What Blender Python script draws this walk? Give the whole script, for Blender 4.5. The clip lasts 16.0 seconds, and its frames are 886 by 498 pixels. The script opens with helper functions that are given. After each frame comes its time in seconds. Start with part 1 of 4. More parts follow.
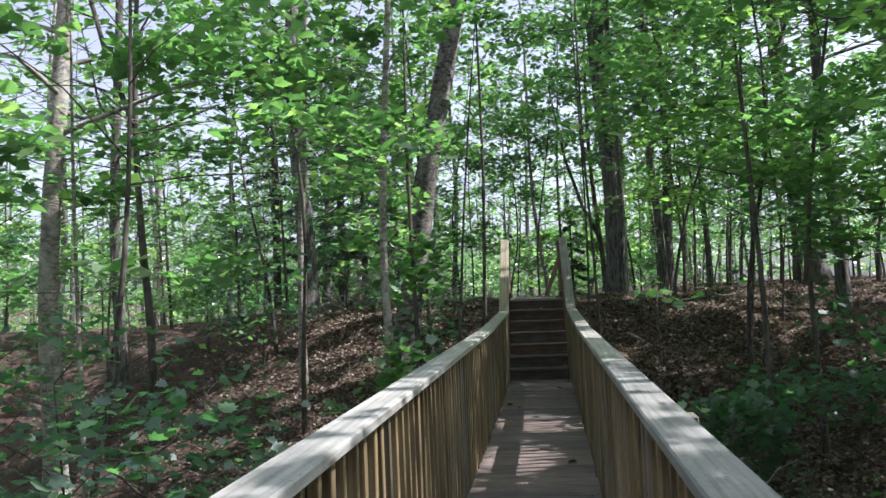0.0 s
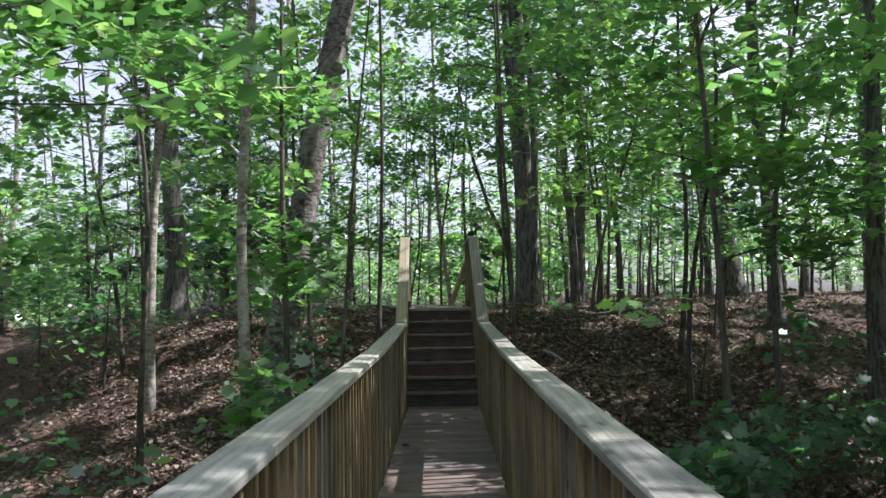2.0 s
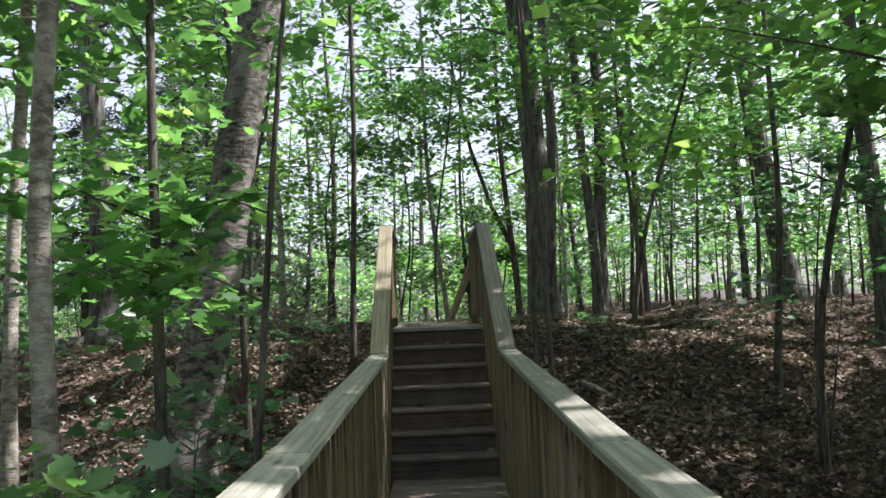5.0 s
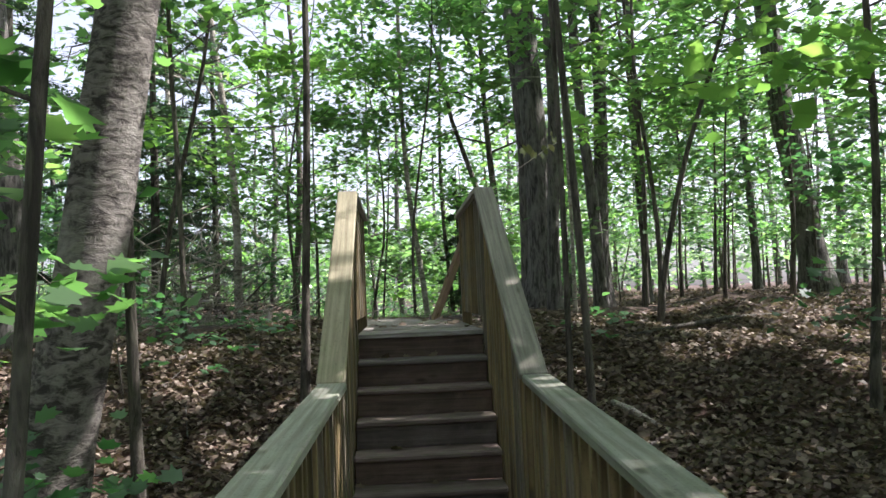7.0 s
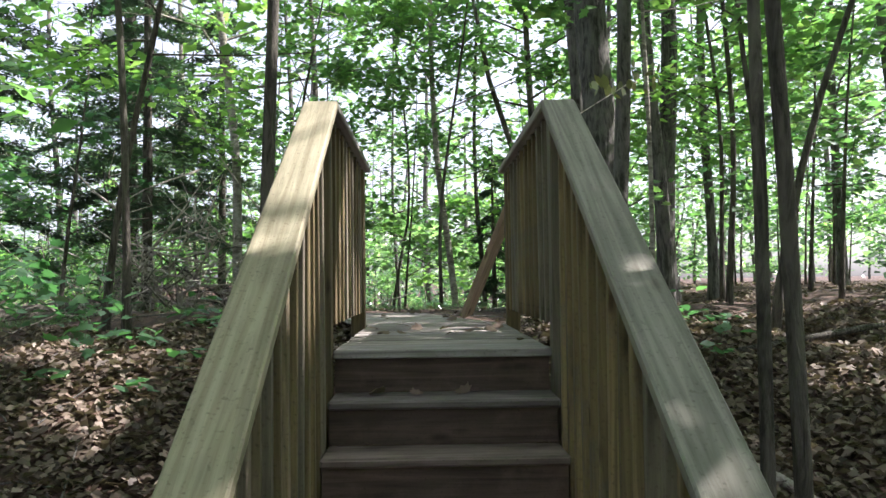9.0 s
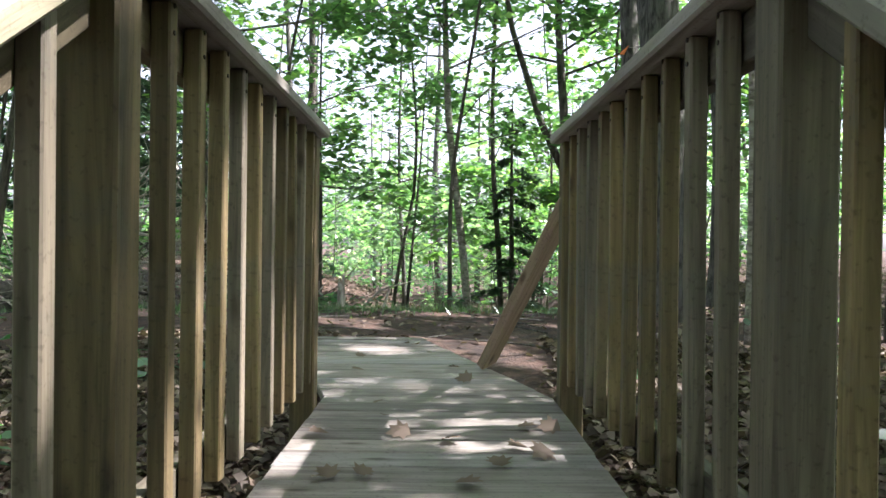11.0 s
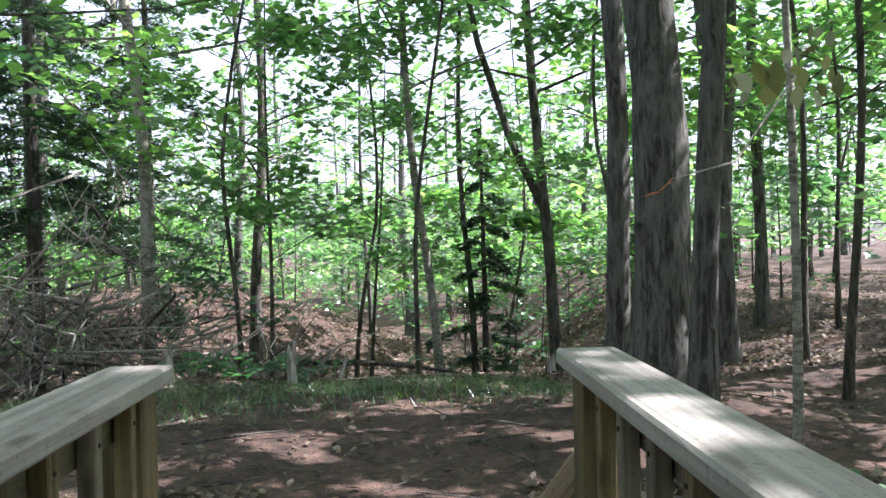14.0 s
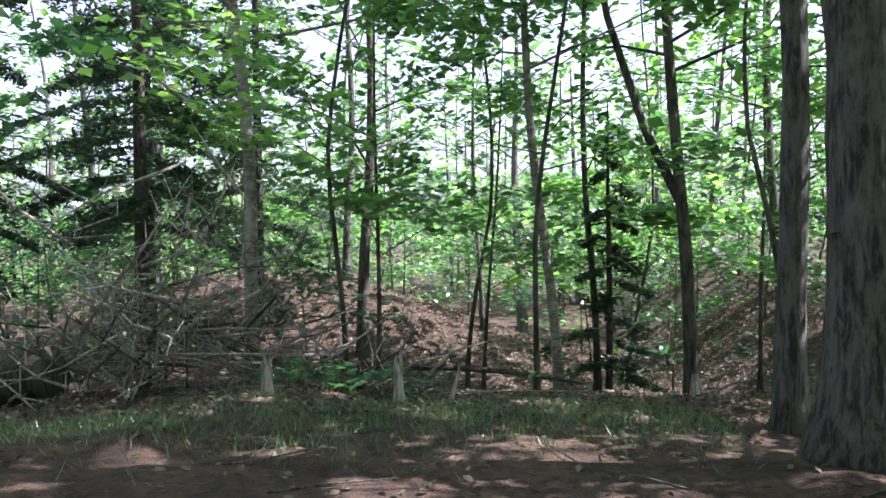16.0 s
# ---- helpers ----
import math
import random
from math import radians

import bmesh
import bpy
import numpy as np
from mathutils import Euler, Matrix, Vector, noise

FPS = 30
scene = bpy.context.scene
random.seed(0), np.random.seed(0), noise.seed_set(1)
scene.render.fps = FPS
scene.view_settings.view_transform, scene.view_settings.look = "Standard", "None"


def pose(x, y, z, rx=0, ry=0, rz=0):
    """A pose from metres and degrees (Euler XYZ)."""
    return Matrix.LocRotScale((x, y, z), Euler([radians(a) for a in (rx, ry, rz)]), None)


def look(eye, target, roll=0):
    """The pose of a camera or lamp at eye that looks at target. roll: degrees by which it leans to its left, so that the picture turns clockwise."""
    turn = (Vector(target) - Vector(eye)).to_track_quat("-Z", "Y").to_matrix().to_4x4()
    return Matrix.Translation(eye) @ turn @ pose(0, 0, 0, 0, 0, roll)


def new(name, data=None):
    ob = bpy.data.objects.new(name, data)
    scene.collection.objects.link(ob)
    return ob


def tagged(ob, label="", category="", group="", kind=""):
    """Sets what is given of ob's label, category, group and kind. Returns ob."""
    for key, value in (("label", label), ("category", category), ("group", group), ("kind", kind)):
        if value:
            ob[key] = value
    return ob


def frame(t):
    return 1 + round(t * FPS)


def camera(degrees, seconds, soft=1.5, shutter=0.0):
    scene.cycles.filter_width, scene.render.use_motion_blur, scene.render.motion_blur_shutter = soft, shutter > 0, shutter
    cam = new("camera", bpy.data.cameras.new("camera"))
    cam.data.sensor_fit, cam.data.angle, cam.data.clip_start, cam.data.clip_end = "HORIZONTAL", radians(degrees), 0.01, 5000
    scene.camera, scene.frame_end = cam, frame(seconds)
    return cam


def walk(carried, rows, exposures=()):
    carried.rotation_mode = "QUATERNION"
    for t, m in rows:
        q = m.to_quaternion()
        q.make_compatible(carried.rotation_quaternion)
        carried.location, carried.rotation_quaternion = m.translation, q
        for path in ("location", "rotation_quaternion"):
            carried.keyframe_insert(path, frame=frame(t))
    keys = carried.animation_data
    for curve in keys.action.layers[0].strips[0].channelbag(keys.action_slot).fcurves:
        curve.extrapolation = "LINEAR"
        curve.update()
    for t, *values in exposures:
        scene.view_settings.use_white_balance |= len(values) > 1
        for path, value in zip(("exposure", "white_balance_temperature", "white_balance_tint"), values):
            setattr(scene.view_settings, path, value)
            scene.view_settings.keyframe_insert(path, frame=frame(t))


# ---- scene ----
cam = camera(59.5, 16.0)
PATH = [
    (0, (-0.089, -12.209, 1.412), (-0.308, -10.224, 1.523), -2.2),
    (0.5, (-0.099, -11.76, 1.39), (-0.311, -9.774, 1.497), -2.1),
    (1, (-0.107, -11.268, 1.391), (-0.147, -9.274, 1.539), -1.9),
    (1.5, (-0.115, -10.656, 1.394), (-0.098, -8.661, 1.539), -2.1),
    (2, (-0.151, -10.031, 1.397), (-0.114, -8.035, 1.521), -0.9),
    (2.5, (-0.147, -9.47, 1.368), (-0.159, -7.474, 1.496), -0.1),
    (3, (-0.154, -8.879, 1.347), (-0.258, -6.885, 1.469), 1.5),
    (3.5, (-0.157, -8.368, 1.357), (-0.269, -6.376, 1.492), 0.0),
    (4, (-0.116, -7.779, 1.38), (-0.217, -5.786, 1.511), -1.0),
    (4.5, (-0.13, -7.214, 1.408), (-0.132, -5.22, 1.562), -1.9),
    (7, (-0.152, -4.428, 1.492), (-0.033, -2.436, 1.613), -2.3),
    (7.5, (-0.106, -3.859, 1.507), (0.017, -1.866, 1.618), -2.2),
    (8, (-0.065, -3.243, 1.513), (0.058, -1.249, 1.613), -2.3),
    (8.5, (-0.051, -2.616, 1.502), (0.03, -0.62, 1.613), -1.2),
    (9, (-0.06, -2.019, 1.52), (-0.018, -0.022, 1.605), -0.7),
    (11.5, (0.029, 0.425, 1.947), (0.055, 2.425, 1.935), 1.1),
    (12, (0.081, 0.619, 2.061), (0.212, 2.614, 2.048), -0.0),
    (12.5, (0.096, 0.794, 2.181), (0.22, 2.79, 2.151), -1.1),
    (13, (0.08, 1.019, 2.288), (0.174, 3.016, 2.267), -1.7),
    (13.5, (0.083, 1.138, 2.414), (0.183, 3.136, 2.402), -2.4),
    (14, (0.086, 1.346, 2.535), (0.176, 3.344, 2.509), -1.2),
    (14.5, (0.065, 1.513, 2.571), (0.129, 3.512, 2.516), -1.7),
    (15, (0.005, 1.748, 2.694), (0.057, 3.746, 2.625), -1.7),
    (15.5, (-0.006, 2.023, 2.67), (-0.018, 4.021, 2.573), -1.8),
    (16, (-0.046, 2.365, 2.699), (-0.235, 4.355, 2.636), -0.6),
]
walk(cam, [(t, look(eye, target, roll)) for t, eye, target, roll in PATH], [(0, 1.1, 5800, 19), (4.5, 1.22, 6050, 19), (9.0, 1.68, 6100, 19), (12.5, 2.1, 5850, 20), (14.5, 1.78, 5750, 20), (16.0, 1.66, 5700, 21)])

# ---------------------------------------------------------------- light
SUN_AZ, SUN_EL = 82.0, 52.0          # degrees: from +y towards +x, and above the horizon
world = bpy.data.worlds.new("sky")
scene.world = world
world.use_nodes = True
_wn = world.node_tree.nodes
_sky = _wn.new("ShaderNodeTexSky")
_sky.sky_type = "NISHITA"
_sky.sun_disc = False
_sky.sun_elevation = radians(SUN_EL)
_sky.sun_rotation = radians(SUN_AZ)
_sky.dust_density = 3.0
_sky.air_density = 0.8
_bg = _wn["Background"]
_bg.inputs["Strength"].default_value = 0.115
_haze = _wn.new("ShaderNodeHueSaturation")          # a hazy, whitish summer sky
_haze.inputs["Saturation"].default_value, _haze.inputs["Value"].default_value = 0.4, 1.2
world.node_tree.links.new(_sky.outputs[0], _haze.inputs["Color"])
world.node_tree.links.new(_haze.outputs[0], _bg.inputs["Color"])
_sun = bpy.data.lights.new("sun", "SUN")
_sun.energy, _sun.angle, _sun.color = 5.0, radians(0.6), (1.0, 0.94, 0.84)
sun = new("sun", _sun)
sun.matrix_world = look((40 * math.sin(radians(SUN_AZ)), 40 * math.cos(radians(SUN_AZ)), 40 * math.tan(radians(SUN_EL))), (0, 0, 0))


# ---------------------------------------------------------------- materials
def material(name, rough=0.8):
    m = bpy.data.materials.new(name)
    m.use_nodes = True
    nt = m.node_tree
    b = nt.nodes["Principled BSDF"]
    b.inputs["Roughness"].default_value = rough
    return m, nt, b


def node(nt, kind, **kw):
    n = nt.nodes.new(kind)
    for k, v in kw.items():
        n.inputs[k].default_value = v
    return n


def coords(nt, scale, which="Object"):
    tc = nt.nodes.new("ShaderNodeTexCoord")
    mp = nt.nodes.new("ShaderNodeMapping")
    mp.inputs["Scale"].default_value = scale
    nt.links.new(tc.outputs[which], mp.inputs["Vector"])
    return mp.outputs["Vector"]


def ramp(nt, fac, stops):
    r = nt.nodes.new("ShaderNodeValToRGB")
    while len(r.color_ramp.elements) < len(stops):
        r.color_ramp.elements.new(0.5)
    for e, (p, c) in zip(r.color_ramp.elements, stops):
        e.position, e.color = p, (*c, 1)
    nt.links.new(fac, r.inputs["Fac"])
    return r.outputs["Color"]


def mixed(nt, fac, a, b, mode="MIX"):
    x = nt.nodes.new("ShaderNodeMix")
    x.data_type, x.blend_type = "RGBA", mode
    if isinstance(fac, float):
        x.inputs[0].default_value = fac
    else:
        nt.links.new(fac, x.inputs[0])
    for s, v in ((6, a), (7, b)):
        if isinstance(v, tuple):
            x.inputs[s].default_value = (*v, 1)
        else:
            nt.links.new(v, x.inputs[s])
    return x.outputs[2]


def bump(nt, b, height, strength, distance):
    n = nt.nodes.new("ShaderNodeBump")
    n.inputs["Strength"].default_value, n.inputs["Distance"].default_value = strength, distance
    nt.links.new(height, n.inputs["Height"])
    nt.links.new(n.outputs[0], b.inputs["Normal"])


def wood(name, axis, dark, light, stain, moss=0.3, rough=0.75):
    """Weathered timber with its grain along one axis, stains, and knots."""
    m, nt, b = material(name, rough)
    s = [26.0, 26.0, 26.0]
    s["xyz".index(axis)] = 1.1
    info = nt.nodes.new("ShaderNodeObjectInfo")
    tc = nt.nodes.new("ShaderNodeTexCoord")
    add = nt.nodes.new("ShaderNodeVectorMath")
    mul = nt.nodes.new("ShaderNodeMath")
    mul.operation = "MULTIPLY"
    mul.inputs[1].default_value = 37.0
    nt.links.new(info.outputs["Random"], mul.inputs[0])
    nt.links.new(tc.outputs["Object"], add.inputs[0])
    nt.links.new(mul.outputs[0], add.inputs[1])
    mp = nt.nodes.new("ShaderNodeMapping")
    mp.inputs["Scale"].default_value = s
    nt.links.new(add.outputs[0], mp.inputs["Vector"])
    grain = node(nt, "ShaderNodeTexNoise", Scale=1.0, Detail=5.0, Roughness=0.65, Distortion=0.9)
    nt.links.new(mp.outputs[0], grain.inputs["Vector"])
    blot = node(nt, "ShaderNodeTexNoise", Scale=3.5, Detail=6.0, Roughness=0.7)
    nt.links.new(tc.outputs["Object"], blot.inputs["Vector"])
    fine = node(nt, "ShaderNodeTexNoise", Scale=90.0, Detail=3.0)
    nt.links.new(tc.outputs["Object"], fine.inputs["Vector"])
    col = ramp(nt, grain.outputs[0], [(0.30, dark), (0.62, light)])
    moss_f = nt.nodes.new("ShaderNodeMapRange")
    moss_f.inputs[1].default_value, moss_f.inputs[2].default_value = 0.5, 0.72
    moss_f.inputs[3].default_value, moss_f.inputs[4].default_value = 0.0, moss
    nt.links.new(blot.outputs[0], moss_f.inputs[0])
    col = mixed(nt, moss_f.outputs[0], col, stain)
    wm = nt.nodes.new("ShaderNodeMapping")
    ws = [8.0, 8.0, 8.0]
    ws["xyz".index(axis)] = 0.9
    wm.inputs["Scale"].default_value = ws
    nt.links.new(add.outputs[0], wm.inputs["Vector"])
    rings = node(nt, "ShaderNodeTexWave", Scale=1.0, Distortion=11.0, Detail=3.0)
    rings.inputs["Detail Scale"].default_value = 0.7
    nt.links.new(wm.outputs[0], rings.inputs["Vector"])
    figure = ramp(nt, rings.outputs["Color"], [(0.1, (0.62, 0.57, 0.5)), (0.45, (1, 1, 1))])
    col = mixed(nt, 0.4, col, figure, "MULTIPLY")
    tone = nt.nodes.new("ShaderNodeMapRange")
    tone.inputs[3].default_value, tone.inputs[4].default_value = 0.62, 1.2
    nt.links.new(info.outputs["Random"], tone.inputs[0])
    tcol = nt.nodes.new("ShaderNodeCombineColor")
    for k in range(3):
        nt.links.new(tone.outputs[0], tcol.inputs[k])
    col = mixed(nt, 1.0, col, tcol.outputs[0], "MULTIPLY")
    turn = nt.nodes.new("ShaderNodeMath")
    turn.operation = "MULTIPLY"
    turn.inputs[1].default_value = 7.31
    nt.links.new(info.outputs["Random"], turn.inputs[0])
    part_ = nt.nodes.new("ShaderNodeMath")
    part_.operation = "FRACT"
    nt.links.new(turn.outputs[0], part_.inputs[0])
    grey = nt.nodes.new("ShaderNodeMapRange")
    grey.inputs[1].default_value, grey.inputs[2].default_value = 0.68, 0.8
    grey.inputs[4].default_value = 0.45
    nt.links.new(part_.outputs[0], grey.inputs[0])
    bw = nt.nodes.new("ShaderNodeRGBToBW")
    nt.links.new(col, bw.inputs[0])
    col = mixed(nt, grey.outputs[0], col, bw.outputs[0])
    spk = ramp(nt, fine.outputs[0], [(0.28, (0.45, 0.43, 0.4)), (0.42, (1, 1, 1))])
    col = mixed(nt, 0.6, col, spk, "MULTIPLY")
    ks = [9.0, 9.0, 9.0]
    ks["xyz".index(axis)] = 3.2
    km = nt.nodes.new("ShaderNodeMapping")
    km.inputs["Scale"].default_value = ks
    nt.links.new(add.outputs[0], km.inputs["Vector"])
    knot = node(nt, "ShaderNodeTexVoronoi", Scale=1.0)
    nt.links.new(km.outputs[0], knot.inputs["Vector"])
    kcol = ramp(nt, knot.outputs["Distance"], [(0.06, (0.28, 0.24, 0.2)), (0.12, (0.75, 0.72, 0.68)), (0.17, (1, 1, 1))])
    col = mixed(nt, 0.85, col, kcol, "MULTIPLY")
    nt.links.new(col, b.inputs["Base Color"])
    bump(nt, b, grain.outputs[0], 0.6, 0.005)
    return m


CAP_Y = wood("weathered_rail_wood", "y", (0.20, 0.20, 0.165), (0.36, 0.36, 0.305), (0.17, 0.185, 0.14), 0.55)
CAP_NEW = wood("yellowish_rail_wood", "y", (0.20, 0.175, 0.11), (0.40, 0.36, 0.25), (0.20, 0.20, 0.13), 0.4)
CAP_LAND = wood("bleached_landing_rail_wood", "y", (0.21, 0.19, 0.172), (0.38, 0.35, 0.322), (0.2, 0.19, 0.165), 0.4)
POST_Z = wood("treated_pine", "z", (0.07, 0.051, 0.022), (0.25, 0.185, 0.088), (0.12, 0.125, 0.11), 0.75)
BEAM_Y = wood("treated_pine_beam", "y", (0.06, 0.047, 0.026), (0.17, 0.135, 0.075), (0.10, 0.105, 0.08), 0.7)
DECK_X = wood("old_deck_wood", "x", (0.09, 0.067, 0.056), (0.20, 0.155, 0.135), (0.13, 0.105, 0.085), 0.5)
LAND_X = wood("grey_landing_wood", "x", (0.155, 0.138, 0.122), (0.34, 0.305, 0.275), (0.18, 0.162, 0.138), 0.5)
RISER_X = wood("dark_riser_wood", "x", (0.036, 0.023, 0.017), (0.115, 0.076, 0.058), (0.17, 0.115, 0.092), 0.6)
BRACE_Z = wood("fresh_brace_wood", "z", (0.32, 0.22, 0.15), (0.52, 0.39, 0.28), (0.3, 0.22, 0.16), 0.4)


IRON, _int, _ib = material("rusty_iron", 0.6)
_ib.inputs["Base Color"].default_value = (0.045, 0.035, 0.03, 1)
_ib.inputs["Metallic"].default_value = 0.7


def bark_material(name, dark, light, lichen, across=False):
    m, nt, b = material(name, 0.92)
    v = coords(nt, (9, 9, 20) if across else (21, 21, 3.6))
    n1 = node(nt, "ShaderNodeTexNoise", Scale=1.0, Detail=6.0, Roughness=0.7, Distortion=0.6)
    nt.links.new(v, n1.inputs["Vector"])
    n2 = node(nt, "ShaderNodeTexNoise", Scale=2.2, Detail=5.0, Roughness=0.7)
    nt.links.new(coords(nt, (1, 1, 0.7)), n2.inputs["Vector"])
    col = ramp(nt, n1.outputs[0], [(0.42, dark), (0.57, light)])
    patch = ramp(nt, n2.outputs[0], [(0.5, (0, 0, 0)), (0.66, (1, 1, 1))])
    sep = nt.nodes.new("ShaderNodeSeparateColor")
    nt.links.new(patch, sep.inputs[0])
    col = mixed(nt, sep.outputs[0], col, lichen)
    nt.links.new(col, b.inputs["Base Color"])
    bump(nt, b, n1.outputs[0], 1.0, 0.04)
    return m


BARK = bark_material("grey_brown_bark", (0.034, 0.031, 0.028), (0.15, 0.14, 0.127), (0.18, 0.172, 0.155))
BARK_PALE = bark_material("pale_smooth_bark", (0.14, 0.125, 0.10), (0.36, 0.33, 0.28), (0.45, 0.44, 0.38), True)
BARK_SCALY = bark_material("scaly_cherry_bark", (0.04, 0.034, 0.03), (0.21, 0.19, 0.17), (0.33, 0.31, 0.28), True)
BARK_DARK = bark_material("dark_sapling_bark", (0.035, 0.03, 0.024), (0.12, 0.105, 0.085), (0.16, 0.15, 0.12))
DEAD = bark_material("bleached_dead_wood", (0.22, 0.18, 0.155), (0.58, 0.53, 0.47), (0.42, 0.37, 0.33))


def leaf_material(name, a, b_, t, through_share=0.6, gloss=0.35, sheen=0.11):
    """Thin leaves: colour varies from leaf to leaf, and light comes through them."""
    m = bpy.data.materials.new(name)
    m.use_nodes = True
    nt = m.node_tree
    nt.nodes.remove(nt.nodes["Principled BSDF"])
    geo = nt.nodes.new("ShaderNodeNewGeometry")
    col = ramp(nt, geo.outputs["Random Per Island"], [(0.0, a), (0.8, b_), (1.0, t)])
    d = nt.nodes.new("ShaderNodeBsdfDiffuse")
    tr = nt.nodes.new("ShaderNodeBsdfTranslucent")
    gl = nt.nodes.new("ShaderNodeBsdfGlossy")
    gl.inputs["Roughness"].default_value = gloss
    gl.inputs["Color"].default_value = (0.8, 0.84, 0.86, 1)
    nt.links.new(col, d.inputs["Color"])
    tcol = mixed(nt, 1.0, col, (1.9, 2.2, 1.4), "MULTIPLY")
    nt.links.new(tcol, tr.inputs["Color"])
    m1 = nt.nodes.new("ShaderNodeMixShader")
    m1.inputs[0].default_value = through_share
    m2 = nt.nodes.new("ShaderNodeMixShader")
    m2.inputs[0].default_value = sheen
    nt.links.new(d.outputs[0], m1.inputs[1])
    nt.links.new(tr.outputs[0], m1.inputs[2])
    nt.links.new(m1.outputs[0], m2.inputs[1])
    nt.links.new(gl.outputs[0], m2.inputs[2])
    nt.links.new(m2.outputs[0], nt.nodes["Material Output"].inputs["Surface"])
    return m


LEAF = leaf_material("maple_leaves", (0.055, 0.125, 0.045), (0.12, 0.23, 0.075), (0.24, 0.34, 0.12))
# the leaf green darkened: understory shade put into the colour
LEAF_SHADED = leaf_material("shaded_understory_leaves", (0.026, 0.075, 0.034), (0.052, 0.13, 0.05), (0.09, 0.19, 0.07))
# a lit copy of the leaf green: direct sun put into the colour
LEAF_SUNLIT = leaf_material("sunlit_maple_leaves", (0.12, 0.25, 0.07), (0.2, 0.36, 0.1), (0.3, 0.44, 0.14))
LEAF_MID = leaf_material("yellow_green_maple_leaves", (0.08, 0.16, 0.04), (0.16, 0.28, 0.07), (0.28, 0.40, 0.12))
# paler than the near leaves: the distance's sunny glare put into the colour
LEAF_FAR_LIT = leaf_material("far_sunlit_leaves", (0.07, 0.14, 0.06), (0.16, 0.26, 0.11), (0.32, 0.40, 0.22))
NEEDLE = leaf_material("hemlock_needles", (0.018, 0.045, 0.02), (0.04, 0.09, 0.035), (0.08, 0.11, 0.05), 0.2)
GRASS = leaf_material("grass_blades", (0.04, 0.09, 0.03), (0.09, 0.17, 0.05), (0.17, 0.22, 0.09), 0.3)
WILTED = leaf_material("wilted_leaves", (0.10, 0.10, 0.03), (0.17, 0.16, 0.06), (0.30, 0.26, 0.13), 0.35)
RUST = leaf_material("rust_leaf", (0.45, 0.11, 0.03), (0.5, 0.13, 0.04), (0.55, 0.16, 0.05), 0.4)
LITTER = leaf_material("fallen_leaves", (0.045, 0.032, 0.024), (0.19, 0.142, 0.108), (0.27, 0.22, 0.18), 0.12, 0.6, 0.03)


def ground_material():
    m, nt, b = material("leaf_litter_soil", 0.95)
    n1 = node(nt, "ShaderNodeTexNoise", Scale=1.6, Detail=8.0, Roughness=0.7)
    n2 = node(nt, "ShaderNodeTexVoronoi", Scale=16.0)
    n3 = node(nt, "ShaderNodeTexNoise", Scale=45.0, Detail=4.0)
    v = coords(nt, (1, 1, 1))
    for n in (n1, n2, n3):
        nt.links.new(v, n.inputs["Vector"])
    col = ramp(nt, n1.outputs[0], [(0.34, (0.036, 0.023, 0.018)), (0.56, (0.085, 0.053, 0.041)), (0.75, (0.14, 0.095, 0.075))])
    flake = ramp(nt, n2.outputs["Color"], [(0.2, (0.45, 0.42, 0.4)), (0.7, (1.25, 1.15, 1.05))])
    col = mixed(nt, 0.8, col, flake, "MULTIPLY")
    nt.links.new(col, b.inputs["Base Color"])
    bump(nt, b, n3.outputs[0], 0.8, 0.03)
    return m


GROUND = ground_material()


# ---------------------------------------------------------------- mesh helpers
class Geo:
    """Gathers vertices and faces for one mesh."""

    def __init__(self):
        self.v, self.f = [], []

    def tube(self, pts, rad, n=8, rough=0.0, cap=True):
        base = len(self.v)
        pts = [Vector(p) for p in pts]
        for i, p in enumerate(pts):
            d = (pts[min(i + 1, len(pts) - 1)] - pts[max(i - 1, 0)]).normalized()
            s = d.cross(Vector((0.31, 0.95, 0.05))).normalized()
            t = d.cross(s)
            for k in range(n):
                a = 2 * math.pi * k / n
                r = float(rad[i])
                if rough:
                    r *= 1 + rough * noise.noise(Vector((3 * math.cos(a) + p.x * 3, 3 * math.sin(a) + p.y * 3, p.z * 1.3)))
                self.v.append(p + r * (math.cos(a) * s + math.sin(a) * t))
        for i in range(len(pts) - 1):
            for k in range(n):
                a, b = base + i * n + k, base + i * n + (k + 1) % n
                self.f.append((a, b, b + n, a + n))
        if cap:
            self.f.append(tuple(base + (len(pts) - 1) * n + k for k in range(n)))
            self.f.append(tuple(base + k for k in reversed(range(n))))

    def mesh(self, name, mat, smooth=True):
        me = bpy.data.meshes.new(name)
        me.from_pydata([tuple(v) for v in self.v], [], self.f)
        me.materials.append(mat)
        if smooth:
            me.polygons.foreach_set("use_smooth", [True] * len(me.polygons))
        me.update()
        return me


def child(name, me, parent, label=""):
    ob = new(name, me)
    ob.parent = parent
    return tagged(ob, label) if label else ob


def box_mesh(name, size, mat, bevel=0.004):
    """A beam centred on its origin, with eased edges."""
    bm = bmesh.new()
    bmesh.ops.create_cube(bm, size=1.0)
    bmesh.ops.scale(bm, vec=size, verts=bm.verts)
    if bevel:
        bmesh.ops.bevel(bm, geom=bm.edges[:], offset=bevel, segments=1, affect="EDGES")
    me = bpy.data.meshes.new(name)
    bm.to_mesh(me)
    bm.free()
    me.materials.append(mat)
    return me


def put(name, me, parent, m, label=""):
    ob = child(name, me, parent, label)
    ob.matrix_basis = m
    return ob


